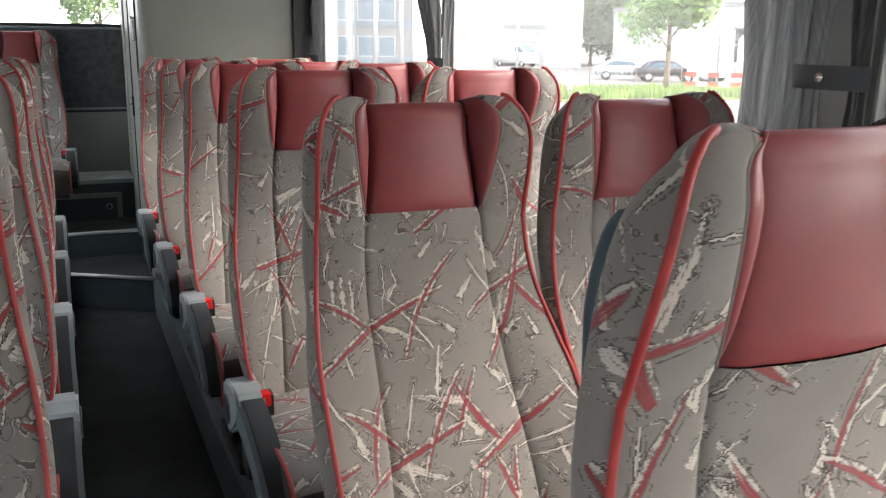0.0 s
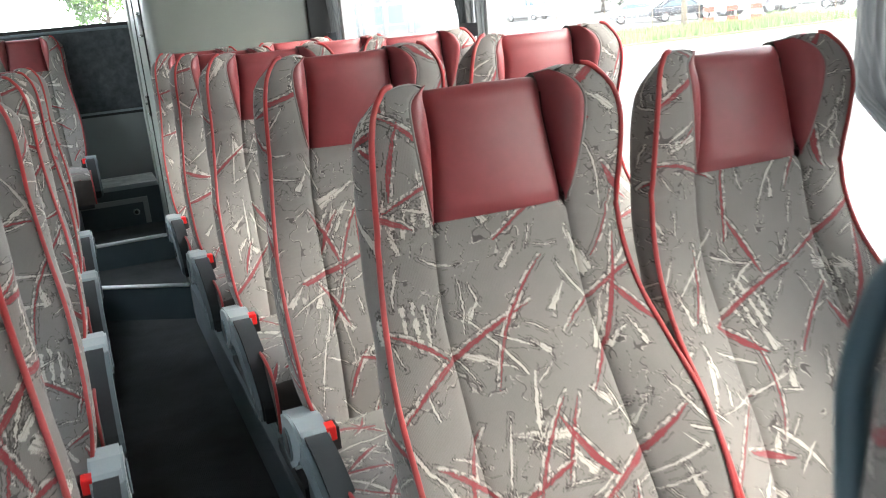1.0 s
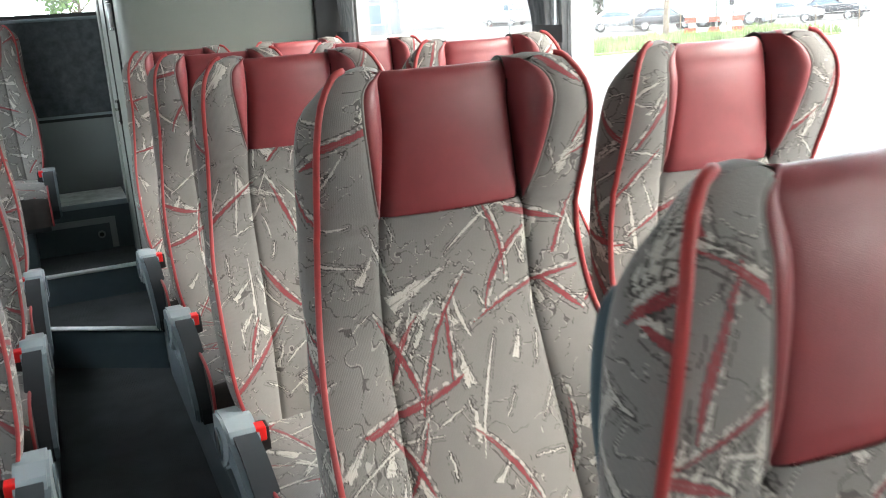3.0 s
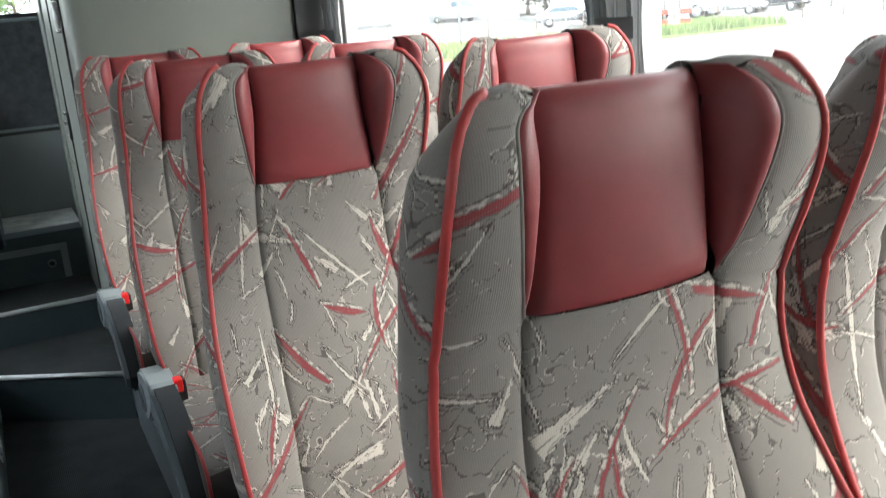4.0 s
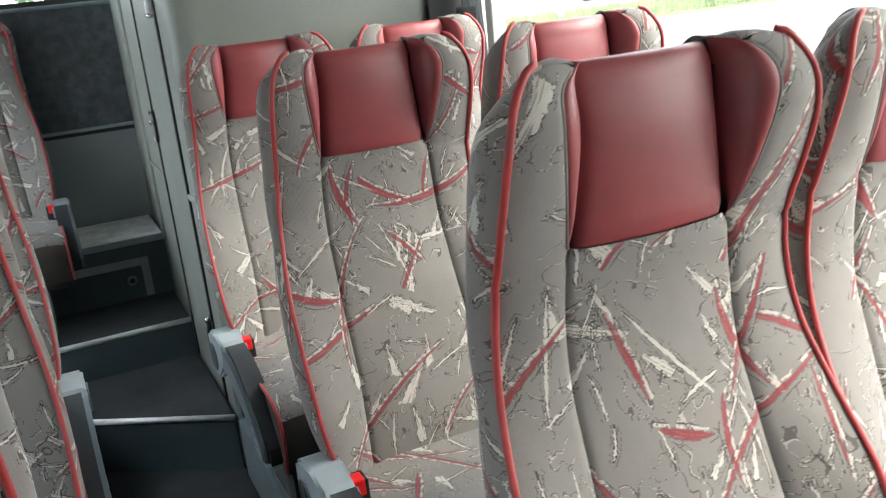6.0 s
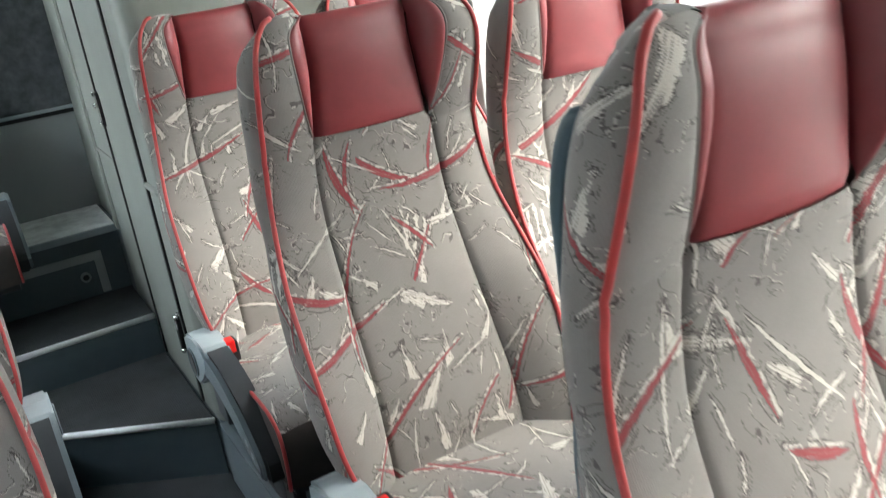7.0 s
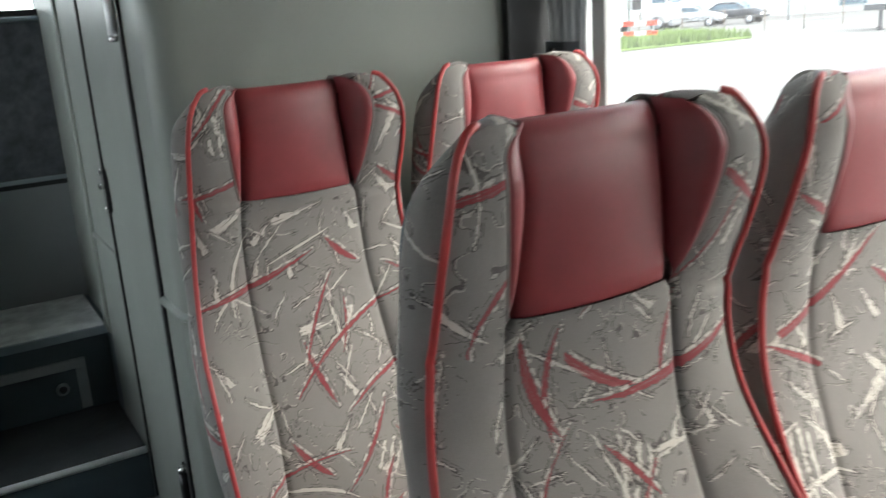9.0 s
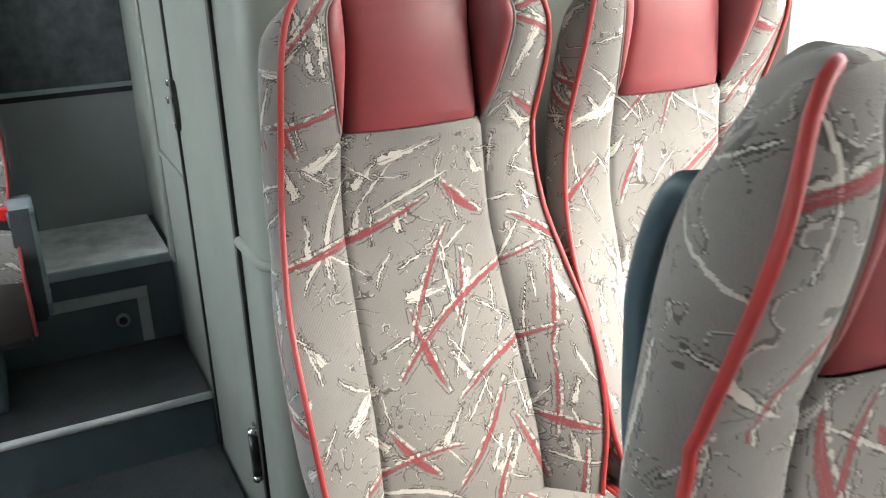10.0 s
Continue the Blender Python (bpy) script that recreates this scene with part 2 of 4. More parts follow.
def glass(name, veil=0.026):
    """Clear pane with a thin translucent film that stands in for veiling glare."""
    n = Nodes(name)
    g = n.add("ShaderNodeBsdfGlass")
    g.inputs["Color"].default_value, g.inputs["Roughness"].default_value, g.inputs["IOR"].default_value = (0.93, 0.96, 0.95, 1), 0.0, 1.15
    film = n.add("ShaderNodeBsdfTranslucent")
    film.inputs["Color"].default_value = (0.85, 0.86, 0.86, 1)
    m = n.add("ShaderNodeMixShader")
    n.put(m.inputs[0], n.span(n.noise(n.coords(), 3.0, 4.0)[0], 0.3, 0.7, veil * 0.75, veil * 1.25))
    n.tree.links.new(g.outputs[0], m.inputs[1])
    n.tree.links.new(film.outputs[0], m.inputs[2])
    n.tree.links.new(m.outputs[0], n.out.inputs[0])
    return n.mat


FABRIC = cloth("patterned_moquette")
LEATHER = leather("red_leatherette", (0.205, 0.034, 0.038))
PIPING = plain("red_piping", (0.33, 0.03, 0.03), 0.5, var=0.12, scale=30, grain=900)
# leatherette red darkened to the shade inside the headrest groove
SEAM_SHADE = plain("shaded_red_seam", (0.045, 0.009, 0.011), 0.7, var=0.1, scale=40, grain=900)
WELT = plain("grey_cloth_welt", (0.20, 0.186, 0.172), 0.9, var=0.1, scale=40, grain=900, bump=0.4)
DARK_CLOTH = plain("dark_brown_cloth", (0.06, 0.05, 0.046), 0.9, var=0.2, scale=25, grain=900, bump=0.4)
SHELL = plain("blue_grey_plastic", (0.04, 0.072, 0.09), 0.45, var=0.1, grain=700, bump=0.25)
ARM = plain("slate_plastic", (0.13, 0.168, 0.185), 0.42, var=0.1, grain=800, bump=0.25)
ARM_LIGHT = plain("light_slate_plastic", (0.27, 0.32, 0.34), 0.4, var=0.08, grain=800, bump=0.2)
ARM_DARK = plain("black_armrest_pad", (0.02, 0.025, 0.029), 0.68, var=0.15, grain=700, bump=0.3)
BLACK = plain("black_plastic", (0.012, 0.012, 0.013), 0.4, var=0.15)
RED = plain("red_release_button", (0.75, 0.012, 0.012), 0.35, var=0.05)
STEEL = plain("dark_steel", (0.06, 0.065, 0.07), 0.45, 0.6, var=0.15)
CARPET = carpet("black_ribbed_carpet", (0.050, 0.055, 0.058))
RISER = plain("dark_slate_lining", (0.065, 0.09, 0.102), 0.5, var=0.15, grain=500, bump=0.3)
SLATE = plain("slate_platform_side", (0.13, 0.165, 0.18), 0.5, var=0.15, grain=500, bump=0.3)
# paler than the platform side: the light on the deck is in its colour
DECK_LIT = carpet("lit_slate_ribbed_lining", (0.17, 0.205, 0.22), 0.012)
ALU = plain("aluminium_nosing", (0.90, 0.91, 0.91), 0.55, 0.4, var=0.12, scale=25)
CABIN = plain("grey_green_laminate", (0.180, 0.196, 0.174), 0.42, var=0.05, scale=2.5, grain=500, bump=0.12)
CABIN_DARK = plain("black_rubber_seal", (0.012, 0.013, 0.014), 0.5, var=0.1)
FELT = plain("charcoal_felt", (0.075, 0.084, 0.092), 0.95, var=0.35, scale=28, grain=380, bump=0.5)
PANEL = plain("dark_grey_panel", (0.28, 0.305, 0.305), 0.5, var=0.08, scale=3)
LEDGE = plain("grey_ledge_lining", (0.78, 0.81, 0.80), 0.5, var=0.25, scale=18, grain=260, bump=0.3)
LINING = plain("grey_wall_lining", (0.46, 0.47, 0.465), 0.6, var=0.06, scale=3)
WHITE = plain("off_white_sill", (0.66, 0.66, 0.64), 0.45, var=0.06, scale=4)
CEIL = plain("grey_headlining", (0.30, 0.30, 0.295), 0.85, var=0.06, scale=4)
CURTAIN = curtain_cloth("striped_grey_curtain", (0.15, 0.158, 0.16))
STRAP = plain("black_curtain_strap", (0.05, 0.06, 0.066), 0.6, var=0.15, scale=20)
CHROME = plain("worn_chrome", (0.75, 0.75, 0.73), 0.22, 1.0, var=0.1, scale=40)
GLASS = glass("window_glass")


# ---- mesh helpers ----
def link(name, me, mat, parent=None, label=""):
    me.materials.append(mat)
    ob = new(name, me)
    if parent is not None:
        ob.parent = parent
    if label:
        ob["label"] = label
    return ob


def part(name, bm, mat, parent=None, label="", smooth=True):
    """Links a bmesh as one mesh object, under a thing or a part."""
    bmesh.ops.recalc_face_normals(bm, faces=bm.faces)
    for f in bm.faces:
        f.smooth = smooth
    me = bpy.data.meshes.new(name)
    bm.to_mesh(me)
    bm.free()
    return link(name, me, mat, parent, label)


def thing(name, label, category, group="", kind="", at=(0, 0, 0)):
    ob = tagged(new(name), label, category, group, kind)
    ob.location = at
    return ob


def box(bm, lo, hi, bevel=0.0, segments=2):
    c = [(a + b) / 2 for a, b in zip(lo, hi)]
    d = [max(b - a, 1e-4) for a, b in zip(lo, hi)]
    r = bmesh.ops.create_cube(bm, size=1.0, matrix=Matrix.Translation(c) @ Matrix.Diagonal((*d, 1)))
    if bevel:
        edges = list({e for v in r["verts"] for e in v.link_edges})
        bmesh.ops.bevel(bm, geom=edges, offset=bevel, segments=segments, profile=0.6, affect="EDGES")
    return bm


def boxed(name, lo, hi, mat, parent=None, label="", bevel=0.0, segments=2):
    return part(name, box(bmesh.new(), lo, hi, bevel, segments), mat, parent, label, smooth=False)


def sheet(name, f, nu, nv, mat, parent=None, label="", flip=False, ease=False, go=None, lay=""):
    """A smooth patch f(u, v), moved by go, with a UV map in metres: unrolled, or laid on from the front, side or top."""
    us = [i / nu for i in range(nu + 1)]
    vs = [j / nv for j in range(nv + 1)]
    if ease:
        us = [0.5 - 0.5 * math.cos(math.pi * u) for u in us]
    pts = [[Vector(f(u, v)) for u in us] for v in vs]
    mid, w = len(us) // 2, nu + 1
    run = [0.0]
    for j in range(nv):
        run.append(run[-1] + (pts[j + 1][mid] - pts[j][mid]).length)
    faces = []
    for j in range(nv):
        for i in range(nu):
            q = (j * w + i, j * w + i + 1, (j + 1) * w + i + 1, (j + 1) * w + i)
            faces.append(q[::-1] if flip else q)
    flat = []
    for j, row in enumerate(pts):
        a = [0.0]
        for i in range(nu):
            a.append(a[-1] + (row[i + 1] - row[i]).length)
        for i, p in enumerate(row):
            if lay == "front":
                flat.append((1.06 * p.x, 1.06 * p.z))
            elif lay == "side":
                flat.append((math.copysign(0.6, p.x) + p.y, 1.06 * p.z))
            elif lay == "top":
                flat.append((1.06 * p.x, 1.23 + p.y))
            else:
                flat.append((a[i] - a[mid], run[j]))
    me = bpy.data.meshes.new(name)
    me.from_pydata([tuple(go(p) if go else p) for row in pts for p in row], [], faces)
    chart = me.uv_layers.new(name="UVMap")
    for poly in me.polygons:
        poly.use_smooth = True
        for li in poly.loop_indices:
            chart.data[li].uv = flat[me.loops[li].vertex_index]
    return link(name, me, mat, parent, label)


def tube(bm, pts, r, n=8, closed=False):
    """A round cord along points."""
    pts = [Vector(p) for p in pts]
    rings = []
    count = len(pts)
    up = Vector((0.31, 0.94, 0.17))
    for i, p in enumerate(pts):
        a = pts[i - 1] if (i or closed) else p
        b = pts[(i + 1) % count] if (i < count - 1 or closed) else p
        d = (b - a).normalized()
        s = d.cross(up).normalized()
        t = s.cross(d).normalized()
        rings.append([bm.verts.new(p + r * (math.cos(2 * math.pi * k / n) * s + math.sin(2 * math.pi * k / n) * t)) for k in range(n)])
    for i in range(count if closed else count - 1):
        a, b = rings[i], rings[(i + 1) % count]
        for k in range(n):
            bm.faces.new((a[k], a[(k + 1) % n], b[(k + 1) % n], b[k]))
    if not closed:
        bm.faces.new(rings[0])
        bm.faces.new(rings[-1][::-1])
    return bm


def disc(bm, centre, axis, r, depth, n=20):
    m = Vector(axis).to_track_quat("Z", "Y").to_matrix().to_4x4()
    bmesh.ops.create_cone(bm, cap_ends=True, segments=n, radius1=r, radius2=r, depth=depth, matrix=Matrix.Translation(centre) @ m)
    return bm


def prism(bm, outline, lo, hi, axis="x"):
    """An outline of two coordinates, pulled along the third axis."""
    def put3(a, b, c):
        return {"x": (c, a, b), "y": (a, c, b), "z": (a, b, c)}[axis]
    one = [bm.verts.new(put3(a, b, lo)) for a, b in outline]
    two = [bm.verts.new(put3(a, b, hi)) for a, b in outline]
    bm.faces.new(one)
    bm.faces.new(two[::-1])
    for i in range(len(one)):
        j = (i + 1) % len(one)
        bm.faces.new((one[i], one[j], two[j], two[i]))
    return bm


def curve_of(table):
    """A smooth function through (x, y) pairs."""
    xs, ys = [a for a, b in table], [b for a, b in table]

    def f(x):
        if x <= xs[0]:
            return ys[0]
        if x >= xs[-1]:
            return ys[-1]
        i = max(k for k in range(len(xs) - 1) if xs[k] <= x)
        h = xs[i + 1] - xs[i]
        t = (x - xs[i]) / h
        m0 = (ys[i + 1] - ys[i - 1]) / (xs[i + 1] - xs[i - 1]) if i else (ys[1] - ys[0]) / h
        m1 = (ys[i + 2] - ys[i]) / (xs[i + 2] - xs[i]) if i + 2 < len(xs) else (ys[i + 1] - ys[i]) / h
        return (2 * t**3 - 3 * t * t + 1) * ys[i] + (t**3 - 2 * t * t + t) * h * m0 + (3 * t * t - 2 * t**3) * ys[i + 1] + (t**3 - t * t) * h * m1
    return f


def smooth01(t):
    t = min(1.0, max(0.0, t))
    return t * t * (3 - 2 * t)


# ---- the coach seat ----
# profiles over the height: x and y of the seam beside the middle panel, of the red wing's edge and of the piping
Z_SPLIT, Z_TOP = 0.97, 1.158
seam_of = curve_of([(0.34, 0.133), (0.42, 0.1315), (0.50, 0.129), (0.58, 0.124), (0.66, 0.121), (0.74, 0.118), (0.82, 0.1155), (0.90, 0.1125), (0.97, 0.107), (1.03, 0.100), (1.09, 0.0935), (1.165, 0.093)])
lean_of = curve_of([(0.34, -0.153), (0.42, -0.138), (0.50, -0.124), (0.58, -0.0974), (0.66, -0.0626), (0.74, -0.031), (0.82, -0.0027), (0.90, 0.006), (0.97, 0.004), (1.03, 0.001), (1.09, 0.0), (1.13, 0.007), (1.165, 0.022)])
width_of = curve_of([(0.34, 0.190), (0.42, 0.204), (0.50, 0.221), (0.58, 0.2256), (0.66, 0.2252), (0.74, 0.2185), (0.82, 0.2064), (0.90, 0.1972), (0.96, 0.1932), (1.02, 0.1944), (1.08, 0.1934), (1.12, 0.1863), (1.145, 0.174), (1.165, 0.157)])
edge_of = curve_of([(0.34, -0.2036), (0.42, -0.185), (0.50, -0.167), (0.58, -0.143), (0.66, -0.1065), (0.74, -0.0501), (0.82, -0.0071), (0.90, 0.0095), (0.96, 0.0036), (1.02, -0.0176), (1.08, -0.0359), (1.12, -0.0381), (1.165, -0.0233)])
ridge_x = curve_of([(0.97, 0.1085), (1.01, 0.1189), (1.05, 0.1263), (1.09, 0.1325), (1.115, 0.134), (1.135, 0.1305), (1.147, 0.122), (1.156, 0.109), (1.162, 0.098)])
ridge_y = curve_of([(0.97, 0.0019), (1.01, -0.0162), (1.05, -0.0306), (1.09, -0.0417), (1.12, -0.0434), (1.155, -0.0253), (1.166, -0.012)])
flank_of = curve_of([(0.34, -0.045), (0.60, 0.028), (0.742, 0.060), (0.81, 0.068), (0.874, 0.077), (0.95, 0.077), (1.037, 0.064), (1.089, 0.047), (1.112, 0.033), (1.143, 0.006), (1.158, -0.012), (1.168, -0.022)])


def crown(t):
    return 1.158 + 0.006 * smooth01(t / 0.4) - 0.005 * smooth01((t - 0.6) / 0.4)


def groove_of(z):
    return 1 - 0.8 * smooth01((z - 1.10) / 0.05)


def wing_edge(z):
    """Where across the bolster the red leatherette ends and the cloth begins."""
    if z <= Z_SPLIT:
        return 0.0
    return max(0.0, (ridge_x(z) - seam_of(z)) / (width_of(z) - seam_of(z)))


def cushion_face(x, z):
    """The front of the padding between the two seams."""
    s = x / seam_of(z)
    y = lean_of(z) - (0.007 if z < Z_SPLIT else 0.013) * (1 - s * s)
    if z < Z_SPLIT:
        y += 0.004 * math.exp(-((1 - abs(s)) / 0.035) ** 2) + 0.002 * math.exp(-((z - 0.80) / 0.006) ** 2)
    else:
        y += 0.015 * math.exp(-((1 - abs(s)) / 0.07) ** 1.5) * groove_of(z)
    return y


def bolster_face(t, z):
    x = seam_of(z) + (width_of(z) - seam_of(z)) * t
    a, b = lean_of(z), edge_of(z)
    tb = wing_edge(z)
    fade = smooth01((z - Z_SPLIT) / 0.05)
    y = a + (b - a) * (0.8 * t + 0.2 * smooth01(t)) - 0.006 * (1 - abs(2 * t - 1) ** 2.2)
    if tb > 0.0:
        r = ridge_y(z)
        if t < tb:
            k = t / tb
            y2 = a + (r - a) * (1 - (1 - k) ** 2.1) - 0.004 * math.sin(math.pi * k) * fade + 0.015 * math.exp(-(k / 0.14) ** 1.5) * fade * groove_of(z)
        else:
            k = (t - tb) / (1 - tb)
            y2 = r + (b - r) * k - 0.005 * math.sin(math.pi * min(1.0, k)) + 0.003 * math.exp(-(k / 0.08) ** 2)
        y += (y2 - y) * smooth01((z - Z_SPLIT) / 0.02)
    if z < Z_SPLIT:
        y += 0.004 * math.exp(-(t / 0.04) ** 2)
    return x, y + 0.004 * math.exp(-((z - 0.958 + 0.010 * t) / 0.005) ** 2)


def recliner(degrees):
    m = Matrix.Translation((0, -0.13, 0.40)) @ Matrix.Rotation(radians(-degrees), 4, "X") @ Matrix.Translation((0, 0.13, -0.40))
    return lambda p: m @ Vector(p)


def build_back(seat, degrees, handle):
    go = recliner(degrees)
    low = 0.33

    def panel(u, v):
        z = low + (Z_SPLIT - low) * v
        x = (2 * u - 1) * seam_of(z)
        return (x, cushion_face(x, z), z)
    back = sheet("backrest", panel, 22, 48, FABRIC, seat, ease=True, go=go, lay="front")

    def rear(x, z):
        k = 1 - min(1.0, abs(x / (width_of(z) - 0.018))) ** 3
        return flank_of(z) + (0.02 + max(0.0, 0.07 - flank_of(z))) * k

    def head(u, v):
        # up the front, round the brow, then back over the top
        r = 0.030
        z = Z_SPLIT + (Z_TOP - r - Z_SPLIT) * min(1.0, v / 0.55)
        x = (2 * u - 1) * seam_of(z)
        y = cushion_face(x, z) + 0.004 * math.exp(-(v / 0.035) ** 2)
        if v > 0.55:
            a = min(1.0, (v - 0.55) / 0.25) * math.pi / 2
            y += 0.7 * r * (1 - math.cos(a))
            z += r * math.sin(a)
        if v > 0.8:
            w = (v - 0.8) / 0.2
            y += (rear(x, 1.143) - y) * w
            z -= 0.015 * w * w
        return (x, y, z)
    sheet("headrest", head, 26, 40, LEATHER, back, "smooth dark red leatherette headrest panel", ease=True, go=go, lay="front")

    for side in (-1, 1):
        def wing(u, v):
            z = 0.966 + (1.162 - 0.966) * v
            x, y = bolster_face(u * (wing_edge(z) + 0.012), z)
            return (side * x, y + 0.001, z)
        sheet("headrest_wing", wing, 12, 30, LEATHER, back, "red leatherette inside of the head wing", flip=side < 0, go=go, lay="front")

        def bolster(u, v):
            v = v ** 0.92
            z = low + (crown(u) - low) * v
            t = wing_edge(z)
            t = t + (1 - t) * u
            x, y = bolster_face(t, min(z, crown(t)))
            return (side * x, y - 0.0015 * math.exp(-u / 0.1) * (z > 0.975), z)
        sheet("bolster", bolster, 14, 110, FABRIC, back, flip=side < 0, go=go, lay="front")

        # sewn groove between the headrest panel and its wing, its shade drawn as a dark cord
        pts = []
        for i in range(24):
            z = 0.974 + (1.134 - 0.974) * i / 23
            pts.append(go((side * seam_of(z), cushion_face(seam_of(z), z) - 0.0012, z)))
        part("headrest_seam", tube(bmesh.new(), pts, 0.0019, 6), SEAM_SHADE, back, "dark red cord for the shade in the sewn seam")

        # sewn welt along the edge of the red leatherette
        pts = []
        for i in range(30):
            z = 0.974 + (1.155 - 0.974) * i / 29
            x, y = bolster_face(wing_edge(z) + 0.01, z)
            pts.append(go((side * x, y - 0.0012, z)))
        part("seam_welt", tube(bmesh.new(), pts, 0.0021, 6), WELT, back, "grey cloth welt round the red leatherette")

        def top_cap(u, v):
            z, low_z = crown(u), 1.140
            x, y = bolster_face(u, z)
            xr = seam_of(low_z) + (width_of(low_z) - 0.0185 - seam_of(low_z)) * u
            yr = max(rear(xr, low_z), y + 0.004) + 0.002
            p = 2.6 - 1.3 * u * u
            return (side * (x + (xr - x) * v), y + (yr - y) * v, z - (z - low_z) * v ** p + 0.007 * math.sin(math.pi * v ** 0.7) * (1 - 0.7 * u))
        sheet("wing_top", top_cap, 14, 10, FABRIC, back, flip=side < 0, go=go, lay="top")

        def flank(u, v):
            z = low + (crown(1.0) - low) * v
            x0, y0 = bolster_face(1.0, z)
            y1 = max(flank_of(z), y0 + 0.006)
            bulge = 0.013 + 0.009 * smooth01((z - 0.80) / 0.12)
            p = Vector((side * (x0 + bulge * math.sin(math.pi * u ** 0.8) * min(1, (y1 - y0) / 0.07) - 0.018 * u * u), y0 + (y1 - y0) * u, z))
            # the last bit rounds over to meet the top of the wing
            return p.lerp(Vector(top_cap(1.0, u)), smooth01((v - 0.94) / 0.06))
        sheet("side_panel", flank, 8, 64, FABRIC, back, flip=side > 0, go=go, lay="side")

        pts = []
        for i in range(52):
            z = low + 0.01 + (crown(1.0) - low - 0.01) * i / 51
            x, y = bolster_face(1.0, z)
            pts.append(go((side * (x + 0.001), y - 0.001, z)))
        # and on over the top of the wing to the back
        for i in range(1, 4):
            x, y, z = top_cap(1.0 - 0.06 * i, 0.05 * i)
            pts.append(go((x, y - 0.001, z + 0.003)))
        part("piping", tube(bmesh.new(), pts, 0.0043, 8), PIPING, back, "red piping cord")

    def padding(u, v):
        z = 1.128
        w = width_of(z) - 0.035
        x = (2 * u - 1) * w
        y0 = lean_of(z) + 0.018 - 0.03 * smooth01((abs(x) - 0.09) / 0.05)
        return (x, y0 + (max(rear(x, z) - 0.004, y0 + 0.002) - y0) * v, z)
    sheet("head_padding", padding, 16, 4, FABRIC, back, go=go, lay="top")

    def rear_cloth(u, v):
        x = (2 * u - 1) * (width_of(1.12) - 0.018)
        top = 1.139 + 0.004 * smooth01((abs(x) - 0.095) / 0.03)
        z = low + (top - low) * v
        x = (2 * u - 1) * (width_of(z) - 0.018)
        return (x, rear(x, z), z)
    sheet("back_cover", rear_cloth, 14, 64, FABRIC, back, flip=True, go=go, lay="front")

    def shell(u, v):
        z = 0.22 + (1.06 - 0.22) * v
        w = width_of(z) - 0.03
        if v > 0.86:
            w *= 1 - 0.5 * ((v - 0.86) / 0.14) ** 2.5
        a = math.pi * u
        x = -w * math.cos(a) * (1.0 if abs(math.cos(a)) > 0.98 else min(1, abs(math.cos(a)) ** -0.25 if abs(math.cos(a)) > 0.2 else 1.5))
        x = max(-w, min(w, x))
        y = flank_of(max(z, 0.34)) + 0.006 + 0.045 * math.sin(a) ** 0.5
        return (x, y, z)
    sheet("back_shell", shell, 20, 30, SHELL, seat, "blue-grey moulded plastic back shell", flip=True, go=go, lay="front")

    if handle:
        pts = []
        for i in range(32):
            a = 2 * math.pi * i / 32
            z = 0.980 + 0.108 * math.sin(a)
            pts.append(go((handle * (width_of(z) - 0.030), 0.064 + 0.033 * math.copysign(abs(math.cos(a)) ** 0.85, math.cos(a)) - 0.12 * max(0.0, z - 1.0), z)))
        part("grab_handle", tube(bmesh.new(), pts, 0.0095, 10, closed=True), SHELL, seat, "blue-grey plastic grab handle")
    return back


def build_cushion(seat):
    line = [(-0.13, 0.405), (-0.20, 0.408), (-0.30, 0.415), (-0.42, 0.424), (-0.52, 0.424), (-0.575, 0.408), (-0.602, 0.372), (-0.606, 0.32), (-0.592, 0.25)]
    ys, zs = curve_of([(i / 8, p[0]) for i, p in enumerate(line)]), curve_of([(i / 8, p[1]) for i, p in enumerate(line)])

    def top(u, v):
        s = 2 * u - 1
        edge = abs(s) ** 6
        bulge = 0.012 * (1 - s * s) - 0.008 * edge
        groove = -0.004 * math.exp(-((abs(s) - 0.58) / 0.03) ** 2)
        forward = smooth01((v - 0.62) / 0.2)
        return (s * 0.222, ys(v) - (bulge + groove) * forward, zs(v) + (bulge + groove) * (1 - forward))
    split = 0.70

    def upper(u, v):
        return top(u, v * split)

    def lower(u, v):
        return top(u, split + (1 - split) * v)
    pad = sheet("seat_cushion", upper, 26, 30, FABRIC, seat, ease=True)
    sheet("cushion_front", lower, 26, 14, DARK_CLOTH, pad, "plain dark brown cushion front", ease=True)
    for side in (-1, 1):
        def skirt(u, v):
            x, y, z = top(0.0 if side < 0 else 1.0, v)
            y2, z2 = min(-0.13, max(-0.57, y + 0.02 * smooth01((v - 0.6) / 0.2))), min(z, 0.25)
            return (x + side * 0.006 * math.sin(math.pi * u), y + (y2 - y) * u, z + (z2 - z) * u)
        sheet("cushion_side", skirt, 5, 30, DARK_CLOTH, pad, "plain dark brown cushion side", flip=side > 0)
        pts = [Vector(top(0.0 if side < 0 else 1.0, 0.05 + 0.95 * i / 40)) + Vector((side * 0.001, 0, 0)) for i in range(41)]
        part("cushion_piping", tube(bmesh.new(), pts, 0.0042, 8), PIPING, pad, "red piping cord")
    pan = box(bmesh.new(), (-0.212, -0.575, 0.225), (0.212, -0.11, 0.255), 0.006)
    part("seat_pan", pan, STEEL, seat, smooth=False)
    return pad


